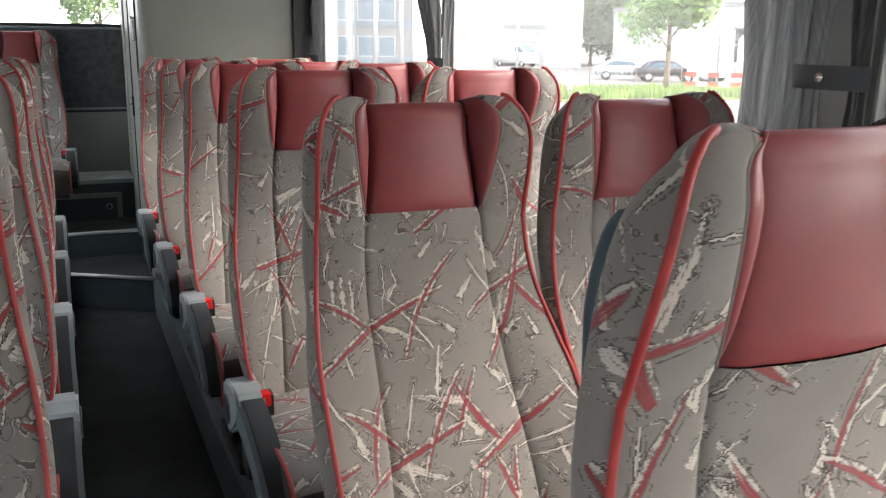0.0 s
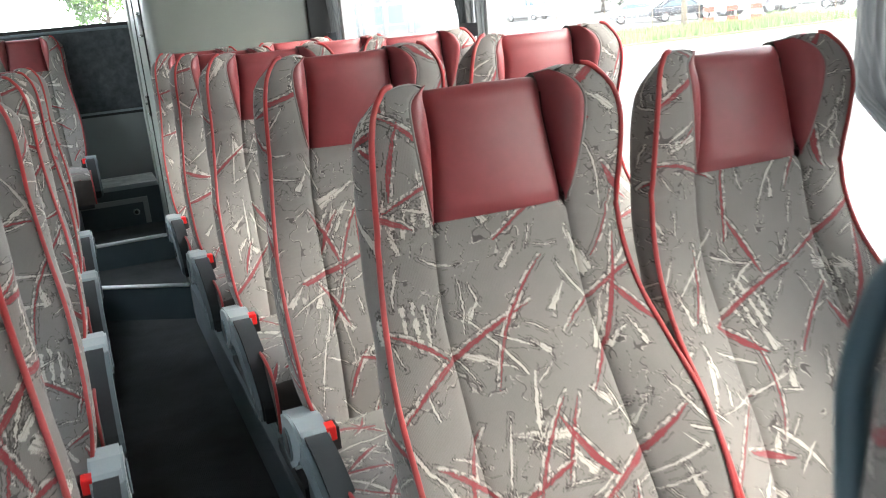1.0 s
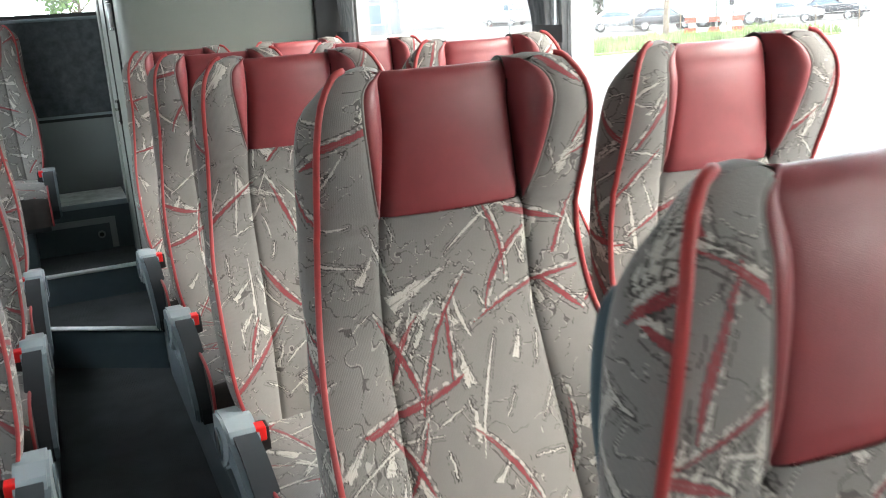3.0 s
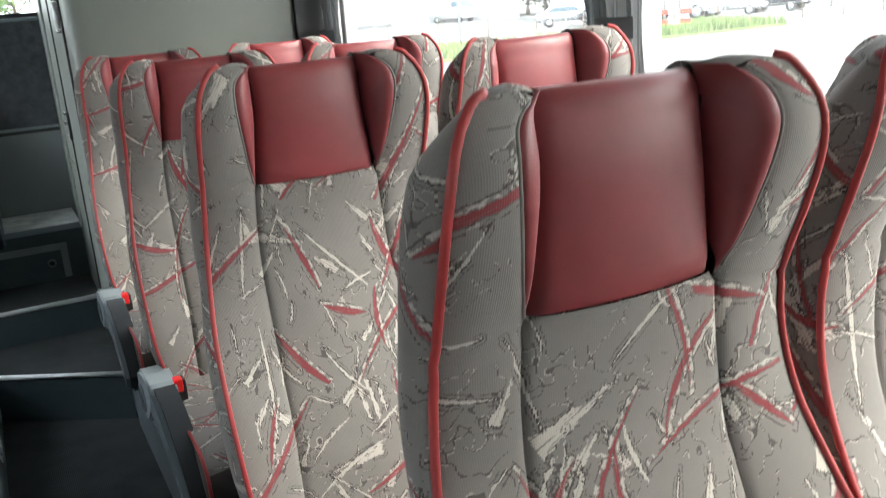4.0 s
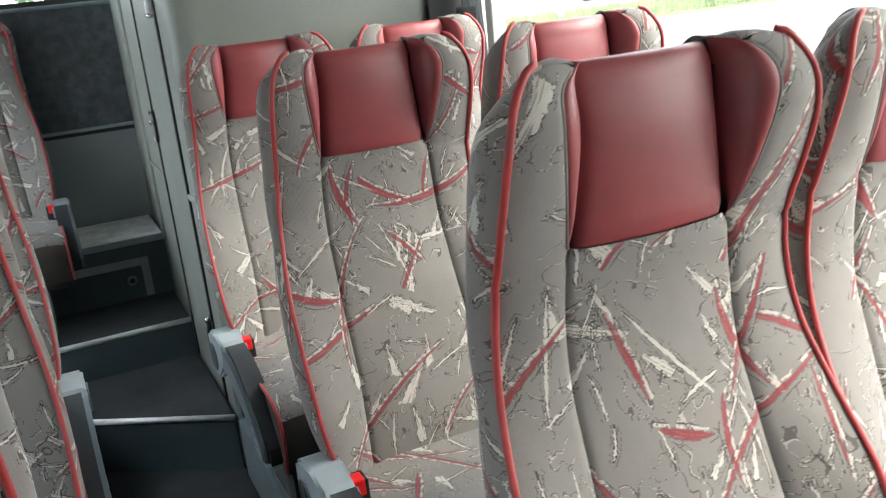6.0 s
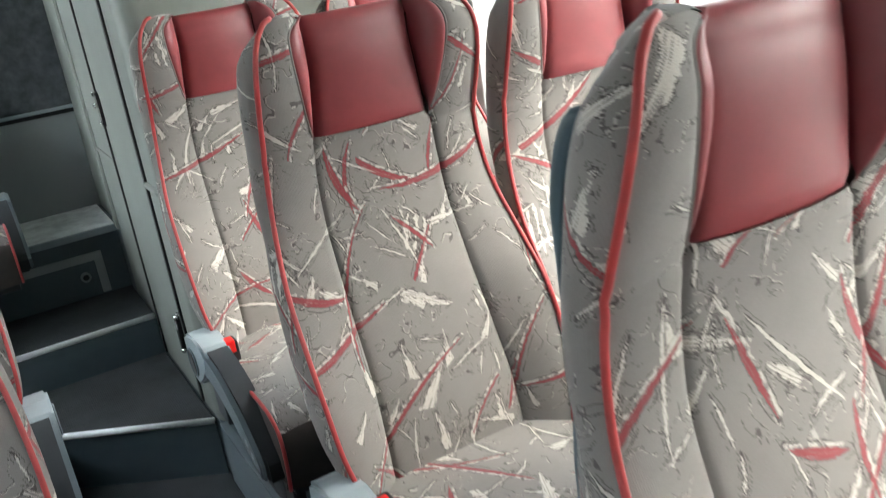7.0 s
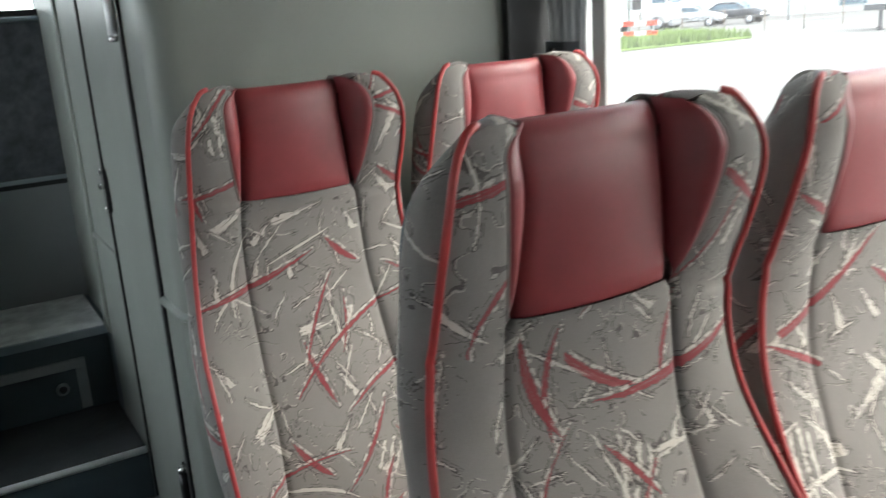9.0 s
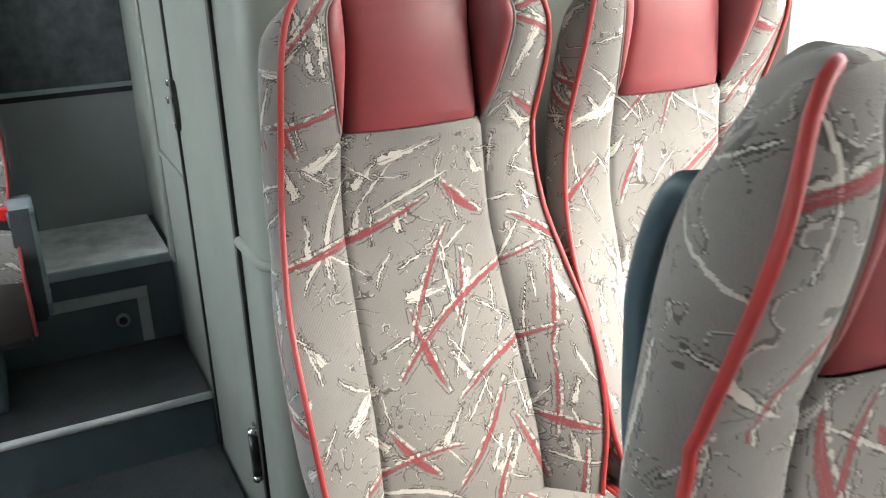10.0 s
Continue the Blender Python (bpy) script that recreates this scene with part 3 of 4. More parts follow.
def build_base(seat):
    bm = bmesh.new()
    box(bm, (-0.17, -0.50, -0.05), (-0.13, -0.16, 0.03), 0.004)
    box(bm, (-0.165, -0.36, 0.02), (-0.135, -0.29, 0.23), 0.004)
    part("pedestal", bm, STEEL, seat, smooth=False)
    bm = bmesh.new()
    box(bm, (0.13, -0.50, -0.05), (0.17, -0.16, 0.03), 0.004)
    box(bm, (0.135, -0.36, 0.02), (0.165, -0.29, 0.23), 0.004)
    part("pedestal", bm, STEEL, seat, smooth=False)


def build_armrest(seat, side):
    """An armrest lowered beside the cushion, its front end dropping; side -1 or 1."""
    cx = side * 0.238
    upper = curve_of([(0.0, 0.448), (0.3, 0.461), (0.45, 0.458), (0.6, 0.440), (0.8, 0.398), (0.95, 0.345), (1.0, 0.318)])
    under = curve_of([(0.0, 0.375), (0.3, 0.392), (0.45, 0.385), (0.6, 0.362), (0.8, 0.318), (0.95, 0.283), (1.0, 0.278)])

    def outline(start, end, inset):
        s = [start + (end - start) * i / 22 for i in range(23)]
        return [(-0.12 - 0.455 * k, upper(k) - inset) for k in s] + [(-0.12 - 0.455 * k, under(k) + inset * 0.5) for k in reversed(s)]

    def rounded(pts, lo, hi, r):
        bm = prism(bmesh.new(), pts, lo, hi)
        bmesh.ops.bevel(bm, geom=[e for e in bm.edges if abs(e.verts[0].co.x - e.verts[1].co.x) < 1e-5], offset=r, segments=2, affect="EDGES", clamp_overlap=True)
        return bm
    lo, hi = sorted((cx - side * 0.026, cx + side * 0.020))
    arm = part("armrest", rounded(outline(0.30, 1.0, 0.0), lo, hi, 0.005), ARM_DARK, seat, "dark slate armrest lowered beside the seat", smooth=False)
    lo, hi = sorted((cx + side * 0.018, cx + side * 0.031))
    part("side_plate", rounded(outline(0.26, 0.985, 0.010), lo, hi, 0.004), ARM, arm, "slate-grey side plate", smooth=False)
    block = [(-0.095, 0.40), (-0.10, 0.448), (-0.13, 0.462), (-0.20, 0.470), (-0.262, 0.468), (-0.285, 0.452), (-0.272, 0.415), (-0.22, 0.372), (-0.16, 0.338), (-0.115, 0.345)]
    part("pivot_block", rounded(block, cx - 0.032, cx + 0.032, 0.006), ARM_LIGHT, arm, "light grey pivot block", smooth=False)
    part("pivot_disc", disc(bmesh.new(), (cx + side * 0.0325, -0.155, 0.398), (1, 0, 0), 0.033, 0.005, 28), BLACK, arm)
    part("pivot_ring", tube(bmesh.new(), [(cx + side * 0.0345, -0.155 + 0.034 * math.cos(k * math.pi / 14), 0.398 + 0.034 * math.sin(k * math.pi / 14)) for k in range(28)], 0.0022, 6, closed=True), ARM, arm)
    for k in (0.84, 0.90):
        y, z = -0.12 - 0.455 * k, (upper(k) + under(k)) / 2 - 0.004
        boxed("size_mark", (cx + side * 0.0312 - 0.0008, y - 0.008, z - 0.008), (cx + side * 0.0312 + 0.0008, y + 0.008, z + 0.008), ARM_LIGHT, arm, bevel=0.0005)
    # hinge bracket down to the seat pan
    boxed("bracket", (min(cx, cx - side * 0.03), -0.21, 0.235), (max(cx, cx - side * 0.03), -0.13, 0.38), STEEL, arm, bevel=0.004)
    return arm


def build_buckle(seat, side):
    x = side * 0.203
    bm = box(bmesh.new(), (x - 0.019, -0.262, 0.405), (x + 0.019, -0.224, 0.462), 0.004)
    b = part("seat_belt_buckle", bm, BLACK, seat, "black belt buckle with a red button", smooth=False)
    boxed("release_button", (x - 0.0115, -0.267, 0.436), (x + 0.0115, -0.236, 0.466), RED, b, "red release button", 0.003)
    belt = tube(bmesh.new(), [(x, -0.245, 0.41), (x + side * 0.004, -0.20, 0.36), (x + side * 0.006, -0.15, 0.28)], 0.008, 6)
    part("belt_stalk", belt, BLACK, b)


def make_seat(label, degrees, arm, group):
    seat = thing("coach_seat", label, "seat", group)
    build_back(seat, degrees, arm)
    build_cushion(seat)
    build_base(seat)
    if arm:
        build_armrest(seat, arm)
        build_buckle(seat, arm)
    else:
        build_buckle(seat, -1)
    return seat


FLOOR = 0.19
TEXT = "%s %s coach seat, taupe patterned cloth, red headrest and piping"
rows_right = [0.45, 1.24, 2.025, 2.831, 3.645, 4.436]
rows_left = [0.47, 1.27, 2.07, 2.84, 3.62, 4.39]
# the deck rises slightly towards the front
rise = [0.03, 0.024, 0.021, 0.013, -0.002, -0.011]
G1, G2 = "seats along one side of the aisle", "seats on the other side of the aisle"
aisle = make_seat(TEXT % ("upright", "aisle-side"), 0, -1, G1)
inner = make_seat(TEXT % ("upright", "window-side"), 0, 0, G1)
aisle_r = make_seat(TEXT % ("reclined", "aisle-side"), 9.5, -1, G1)
inner_r = make_seat(TEXT % ("reclined", "window-side"), 9.5, 0, G1)
far_aisle = make_seat(TEXT % ("upright", "aisle-side"), 0, 1, G2)
far_inner = make_seat(TEXT % ("upright", "window-side"), 0, 0, G2)


def place(proto, first, x, y, z=FLOOR):
    if first:
        proto.location = (x, y, z)
        return proto
    return copy_thing(proto, pose(x, y, z))


for i, y in enumerate(rows_right):
    z = FLOOR + rise[i]
    if i == 1:
        place(aisle_r, True, 0.575, y, z)
        place(inner_r, True, 1.03, y, z)
    else:
        place(aisle, i == 0, 0.575, y, z)
        place(inner, i == 0, 1.05 if i == 3 else 1.03, y + (0.04 if i == 3 else 0.0), z)
for i, y in enumerate(rows_left):
    place(far_aisle, i == 0, -0.28, y, FLOOR + rise[i])
    place(far_inner, i == 0, -0.735, y, FLOOR + rise[i])
back_seat = place(far_aisle, False, -0.19, 5.96, 0.305)
back_mate = place(far_inner, False, -0.645, 5.96, 0.305)

for ob in (back_seat, back_mate):
    for o in list(ob.children):
        if o.name.startswith("pedestal"):
            bpy.data.objects.remove(o)
    plinth = box(bmesh.new(), (-0.2, -0.50, 0.03), (0.13, -0.262, 0.224), 0.01)
    part("plinth", plinth, RISER, ob, smooth=False)

# ---- floor, platforms, stairs ----
X_R, X_L, Y_F, Y_B, TOP = 1.33, -1.035, -2.3, 6.1, 2.05
boxed("floor", (-0.08, Y_F, -0.12), (0.41, 5.9, 0.0), CARPET)
tagged(bpy.data.objects["floor"], "black ribbed carpet along the sunken aisle", "floor", kind="structure")


def platform(name, x0, x1, inner_x, y1):
    p = thing(name, "raised dark slate platform under the rows of seats", "platform", kind="structure")
    boxed("deck", (x0, Y_F, -0.12), (x1, y1, FLOOR - 0.005), SLATE, p)
    boxed("deck_lining", (x0 + 0.001, Y_F, FLOOR - 0.005), (x1 - 0.001, y1, FLOOR), DECK_LIT, p, "ribbed slate floor lining, paler for the light on it")
    boxed("edge_trim", (inner_x - 0.012, Y_F, FLOOR), (inner_x + 0.012, y1, FLOOR + 0.006), ARM, p, bevel=0.003)
    return p


platform("platform_right", 0.392, X_R, 0.404, 4.66)
platform("platform_left", X_L, -0.065, -0.077, 5.0)


def stair():
    st = thing("stairs", "two dark carpeted steps with worn aluminium nosings", "stairs", kind="structure")
    s1 = [(0.392, 4.712), (-0.064, 4.998), (-0.064, 5.34), (0.392, 5.34)]
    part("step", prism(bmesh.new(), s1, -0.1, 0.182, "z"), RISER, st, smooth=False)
    t1 = [(0.391, 4.722), (-0.063, 5.008), (-0.063, 5.34), (0.391, 5.34)]
    part("tread", prism(bmesh.new(), t1, 0.182, 0.187, "z"), CARPET, st, smooth=False)
    bm = tube(bmesh.new(), [(0.39, 4.713, 0.184), (-0.062, 4.998, 0.184)], 0.010, 12)
    part("nosing", bm, ALU, st, "bright aluminium nosing")
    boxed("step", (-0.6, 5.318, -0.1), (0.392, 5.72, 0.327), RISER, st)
    boxed("tread", (-0.6, 5.327, 0.327), (0.391, 5.71, 0.332), CARPET, st)
    bm = tube(bmesh.new(), [(0.39, 5.318, 0.329), (-0.6, 5.318, 0.329)], 0.010, 12)
    part("nosing", bm, ALU, st, "bright aluminium nosing")
    return st


stair()


def rear_box():
    b = thing("rear_locker", "dark locker under the rear ledge with a framed lockable flap", "locker", kind="structure")
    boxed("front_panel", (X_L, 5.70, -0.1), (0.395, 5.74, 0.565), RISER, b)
    boxed("ledge", (X_L, 5.705, 0.565), (0.395, Y_B, 0.578), LEDGE, b, "scuffed grey ledge top", 0.004)
    boxed("ledge_edge", (X_L, 5.693, 0.556), (0.395, 5.705, 0.582), ARM_LIGHT, b, bevel=0.003)
    flap = boxed("flap", (-0.35, 5.692, 0.335), (0.29, 5.70, 0.475), RISER, b)
    for lo, hi in (((-0.38, 5.688, 0.47), (0.318, 5.699, 0.50)), ((0.288, 5.688, 0.34), (0.318, 5.699, 0.47))):
        boxed("flap_frame", lo, hi, PANEL, flap, bevel=0.002)
    part("lock", disc(bmesh.new(), (0.243, 5.690, 0.415), (0, 1, 0), 0.019, 0.012), PANEL, flap)
    part("keyhole", disc(bmesh.new(), (0.243, 5.683, 0.415), (0, 1, 0), 0.011, 0.004), BLACK, flap)
    return b


rear_box()


# ---- rear wall ----
rear = thing("wall_rear", "rear wall with charcoal felt pad above a smooth grey panel", "wall", kind="structure")
boxed("lower_panel", (X_L, Y_B, 0.0), (0.47, Y_B + 0.08, 0.985), PANEL, rear)
boxed("felt_pad", (X_L, Y_B - 0.008, 0.985), (0.47, Y_B + 0.08, 1.485), FELT, rear, bevel=0.004)
boxed("trim_strip", (X_L, Y_B - 0.014, 0.978), (0.41, Y_B, 0.992), ARM_LIGHT, rear, bevel=0.003)
boxed("trim_shadow_gap", (X_L, Y_B - 0.006, 0.962), (0.41, Y_B, 0.978), CABIN_DARK, rear)
boxed("pad_edge", (X_L, Y_B - 0.02, 1.478), (0.41, Y_B + 0.02, 1.494), ARM, rear, bevel=0.004)
boxed("seal", (X_L, Y_B + 0.02, 1.485), (0.47, Y_B + 0.08, 1.515), CABIN_DARK, rear)
boxed("header", (X_L, Y_B, 1.93), (0.47, Y_B + 0.08, TOP), LINING, rear)
boxed("corner_filler", (0.41, Y_B + 0.002, 1.515), (0.47, Y_B + 0.078, 1.93), LINING, rear)
boxed("washroom_rear", (0.47, Y_B, -0.1), (X_R + 0.07, Y_B + 0.08, TOP), LINING, rear)
boxed("end_post", (X_L, Y_B, 1.515), (X_L + 0.12, Y_B + 0.08, 1.93), LINING, rear)
rp = boxed("window_rear", (X_L + 0.12, Y_B + 0.04, 1.515), (0.41, Y_B + 0.046, 1.93), GLASS)
tagged(rp, "clear rear window glass over the felt pad", "window", kind="structure")
rp.visible_shadow = False


# ---- washroom cabin beside the stairs ----
def cabin():
    c = thing("washroom_cabin", "grey-green laminate washroom cabin with a narrow door and chrome latch", "cabin", kind="structure")
    r = 0.055
    def wall(u, v):
        # front face, rounded corner, then the first part of the side
        total = (1.32 - 0.40 - r) + math.pi / 2 * r + (4.84 - 4.655 - r)
        s = u * total
        a = 1.32 - 0.40 - r
        if s < a:
            x, y = 1.32 - s, 4.655
        elif s < a + math.pi / 2 * r:
            q = (s - a) / r
            x, y = 0.40 + r - r * math.sin(q), 4.655 + r - r * math.cos(q)
        else:
            x, y = 0.40, 4.655 + r + (s - a - math.pi / 2 * r)
        return (x, y, 0.0 + TOP * v)
    sheet("front_wall", wall, 60, 2, CABIN, c, flip=True)
    boxed("door", (0.398, 4.852, 0.19), (0.44, 5.30, TOP), CABIN, c, "narrow grey-green laminate door", 0.004)
    boxed("door_plinth", (0.400, 4.66, 0.0), (0.44, 5.34, 0.19), RISER, c)
    boxed("side_panel", (0.398, 5.312, 0.30), (0.44, 5.64, TOP), CABIN, c, bevel=0.004)
    boxed("corner_post", (0.388, 5.63, 0.57), (0.45, 5.70, TOP), CABIN, c, bevel=0.012, segments=3)
    boxed("side_base", (0.400, 5.30, 0.0), (0.46, Y_B, 0.57), RISER, c)
    boxed("inner_side", (0.41, 5.69, 0.5), (0.46, Y_B, TOP), CABIN, c)
    for y, half in ((4.848, 0.011), (5.308, 0.007)):
        boxed("seal", (0.393, y - half, 0.19), (0.42, y + half, TOP), CABIN_DARK, c, bevel=0.003)
    # raised bands round the cabin
    pts = [(1.3, 4.652, 0.885)] + [(0.40 + r - r * math.sin(k * math.pi / 16), 4.655 + r - r * math.cos(k * math.pi / 16), 0.885) for k in range(9)] + [(0.398, 4.835, 0.885)]
    part("band", tube(bmesh.new(), pts, 0.010, 8), CABIN, c)
    boxed("band", (0.392, 5.315, 0.872), (0.40, 5.63, 0.886), CABIN, c, bevel=0.003)
    # recessed latch: oval black plate, turning lever and a small lock
    plate = [(5.283 + 0.017 * math.cos(k * math.pi / 12), 1.055 + 0.056 * math.copysign(abs(math.sin(k * math.pi / 12)) ** 0.6, math.sin(k * math.pi / 12))) for k in range(24)]
    la = part("latch", prism(bmesh.new(), plate, 0.388, 0.399), BLACK, c, "black recessed latch with chrome levers", smooth=False)
    boxed("lever", (0.376, 5.272, 1.062), (0.390, 5.294, 1.076), CHROME, la, bevel=0.004)
    boxed("lever", (0.380, 5.276, 1.098), (0.391, 5.290, 1.112), CHROME, la, bevel=0.004)
    part("lock", disc(bmesh.new(), (0.386, 5.283, 1.012), (1, 0, 0), 0.0065, 0.006, 14), CHROME, la)
    for z, mat in ((0.355, BLACK), (1.420, ALU)):
        h = part("hinge", tube(bmesh.new(), [(0.388, 4.872, z + 0.014), (0.388, 4.872, z + 0.106)], 0.011, 12), mat, c)
        boxed("hinge_leaf", (0.3935, 4.872, z), (0.398, 4.90, z + 0.12), mat, h, bevel=0.001)
        for e in (z + 0.006, z + 0.114):
            part("hinge_pin", disc(bmesh.new(), (0.388, 4.872, e), (0, 0, 1), 0.0105, 0.012, 14), CHROME, h)
    return c


cabin()


# ---- side walls, windows, curtains ----
PILLARS = [-0.67, 1.125, 2.96]


def side_wall(name, x, out, y_end, pillars, head=1.862, y_start=Y_F):
    """x: the lining's inner face; out: the way to the outside."""
    w = thing(name, "grey lined coach side with large windows", "wall", kind="structure")
    lo, hi = sorted((x, x + out * 0.07))
    boxed("lower_lining", (lo, y_start, -0.12), (hi, y_end, 0.87), LINING, w)
    boxed("upper_lining", (lo, y_start, head - 0.002), (hi, y_end, TOP), LINING, w)
    s0, s1 = sorted((x - out * 0.035, x + out * 0.05))
    boxed("window_sill", (s0, y_start, 0.868), (s1, y_end, 0.892), WHITE, w, "pale sill under the windows", 0.008)
    for y in pillars:
        boxed("pillar", (lo, y - (0.105 if 1 < y < 2 else 0.036), 0.885), (hi, y + (0.105 if 1 < y < 2 else 0.036), head), LINING, w, bevel=0.006)
    ends = [y_start] + list(pillars) + [y_end]
    for a, b in zip(ends, ends[1:]):
        p = boxed("window_1", (x + out * 0.04 - 0.0025, a, 0.885), (x + out * 0.04 + 0.0025, b, head), GLASS)
        tagged(p, "clear coach side window glass", "window", kind="structure")
        p.visible_shadow = False
    return w


side_wall("wall_right", X_R, 1, 4.62, PILLARS)
# unseen left windows, their head set low to hold back light from there
side_wall("wall_left", X_L, -1, 4.6, PILLARS, 1.50)
# unseen taller opening, added to light the ledge, door and stairs
side_wall("wall_left_rear", X_L, -1, Y_B + 0.08, [4.64], 1.9, 4.6)
boxed("wall_washroom", (X_R, 4.62, -0.12), (X_R + 0.07, Y_B + 0.08, TOP), LINING)
tagged(bpy.data.objects["wall_washroom"], "plain grey outer wall behind the washroom", "wall", kind="structure")
boxed("ceiling", (X_L - 0.08, Y_F - 0.08, TOP), (X_R + 0.08, Y_B + 0.1, TOP + 0.06), CEIL)
tagged(bpy.data.objects["ceiling"], "plain grey headlining", "ceiling", kind="structure")
# unseen wall in place of the windscreen, added to block frontal light
boxed("wall_front", (X_L - 0.07, Y_F - 0.08, -0.12), (X_R + 0.07, Y_F, TOP), LINING)
tagged(bpy.data.objects["wall_front"], "unseen plain grey wall added to shut out light from the front", "wall", kind="structure")


def curtain(x, y, spread, drift, mat, label, tie_z=1.37, waist=0.75, folds=5, foot=0.0):
    """A gathered curtain: spread wide at the rail, drawn in at the strap's height, drifting along y towards the rail."""
    c = thing("curtain", label, "curtain", "curtains at the window pillars", at=(x, y, 0))

    def fall(u, v):
        z = 0.90 + 0.96 * v
        tie = math.exp(-((z - tie_z) / 0.12) ** 2)
        up = smooth01((z - tie_z) / 0.45)
        s = (u - 0.5) * spread * (1 - (1 - waist) * tie + 0.25 * up) + drift * up - foot * smooth01((tie_z - 0.11 - z) / 0.14)
        ripple = 0.015 * math.sin(u * 2 * math.pi * folds + 0.9 * math.sin(5 * u + 2 * v)) + 0.006 * math.sin(u * 2 * math.pi * folds * 2.7 + 3 * v)
        return (ripple * (1 - 0.45 * tie) - 0.012, s, z)
    sheet("cloth", fall, 90, 26, mat, c, flip=True)
    return c


def strap(x, y, half, z=1.37):
    st = thing("curtain_strap", "dark curtain strap with a chrome press stud", "strap", "curtain straps", at=(x, y, z))
    def band(u, v):
        a = (2 * u - 1)
        return (-0.045 + 0.022 * abs(a) ** 3, a * half, (v - 0.5) * 0.042)
    sheet("band", band, 16, 2, STRAP, st, flip=True)
    def band_back(u, v):
        a = (2 * u - 1)
        return (-0.041 + 0.022 * abs(a) ** 3, a * half, (v - 0.5) * 0.042)
    sheet("band_lining", band_back, 16, 2, STRAP, st)
    part("press_stud", disc(bmesh.new(), (-0.047, 0, 0), (1, 0, 0), 0.0085, 0.006, 16), CHROME, st)


curtain(1.285, 1.256, 0.20, 0.0, CURTAIN, "pleated striped grey curtain hanging beside the window", waist=0.95, folds=5, foot=0.13)
curtain(1.285, 1.045, 0.10, -0.02, CURTAIN, "striped grey curtain gathered behind a strap", waist=0.75, folds=4)
strap(1.275, 1.115, 0.085, 1.388)
curtain(1.285, 2.965, 0.13, 0.13, CURTAIN, "narrow gathered grey curtain beside the pillar", waist=0.6, folds=4)
curtain(1.285, 2.865, 0.04, -0.02, CURTAIN, "narrow gathered grey curtain beside the pillar", waist=0.7, folds=2)
strap(1.275, 2.905, 0.06, 1.36)
curtain(1.290, 4.560, 0.12, 0.015, CURTAIN, "grey pleated curtain in the corner by the washroom", waist=0.85, folds=4)
strap(1.280, 4.555, 0.055, 1.337)
boxed("corner_panel", (1.168, 4.628, 0.885), (1.326, 4.652, 1.862), CABIN_DARK, bevel=0.004)
tagged(bpy.data.objects["corner_panel"], "black panel in the corner beside the window", "panel", kind="structure")
boxed("window_post", (1.285, 4.445, 0.885), (1.33, 4.488, 1.862), LINING, bevel=0.006)
tagged(bpy.data.objects["window_post"], "slim grey post at the window's end", "post", kind="structure")

# ---- outside ----
GROUND = -1.2
ASPHALT = plain("pale_paving", (0.12, 0.118, 0.112), 0.9, var=0.2, scale=0.4, grain=20)
GRASS = plain("verge_grass", (0.17, 0.25, 0.07), 0.95, var=0.4, scale=0.8, grain=15, bump=0.8)
FACADE = plain("white_cladding", (0.34, 0.35, 0.355), 0.6, var=0.05, scale=0.2, grain=4)
HALL = plain("pale_grey_cladding", (0.36, 0.365, 0.37), 0.6, var=0.06, scale=0.2, grain=4)
FACADE_GREY = plain("grey_cladding", (0.15, 0.16, 0.17), 0.6, var=0.08, scale=0.2, grain=4)
FACADE_BLUE = plain("blue_grey_spandrel", (0.12, 0.17, 0.21), 0.4, var=0.1, scale=0.3, grain=4)
PANE = plain("tinted_facade_glass", (0.10, 0.15, 0.19), 0.12, var=0.2, scale=0.3, grain=3)
LEAF = plain("young_leaves", (0.13, 0.24, 0.05), 0.7, var=0.4, scale=3, grain=20)
LEAF_DARK = plain("dark_leaves", (0.05, 0.09, 0.035), 0.8, var=0.4, scale=2, grain=12)
BARK = plain("bark", (0.16, 0.12, 0.085), 0.9, var=0.3, scale=8, grain=60)
CAR_DARK = plain("dark_car_paint", (0.02, 0.024, 0.032), 0.2, 0.2, var=0.05)
CAR_SILVER = plain("silver_car_paint", (0.5, 0.52, 0.55), 0.25, 0.5, var=0.05)
CAR_WHITE = plain("white_car_paint", (0.75, 0.75, 0.75), 0.25, var=0.04)
CONE_RED = plain("signal_red", (0.75, 0.06, 0.03), 0.45, var=0.08)
CONE_WHITE = plain("signal_white", (0.8, 0.8, 0.78), 0.45, var=0.05)
GALV = plain("galvanised_steel", (0.45, 0.47, 0.48), 0.45, 0.6, var=0.15)

g = boxed("ground", (-700, -700, GROUND - 0.5), (700, 700, GROUND), ASPHALT)
tagged(g, "pale paved yard and road around the coach", "ground", kind="structure")


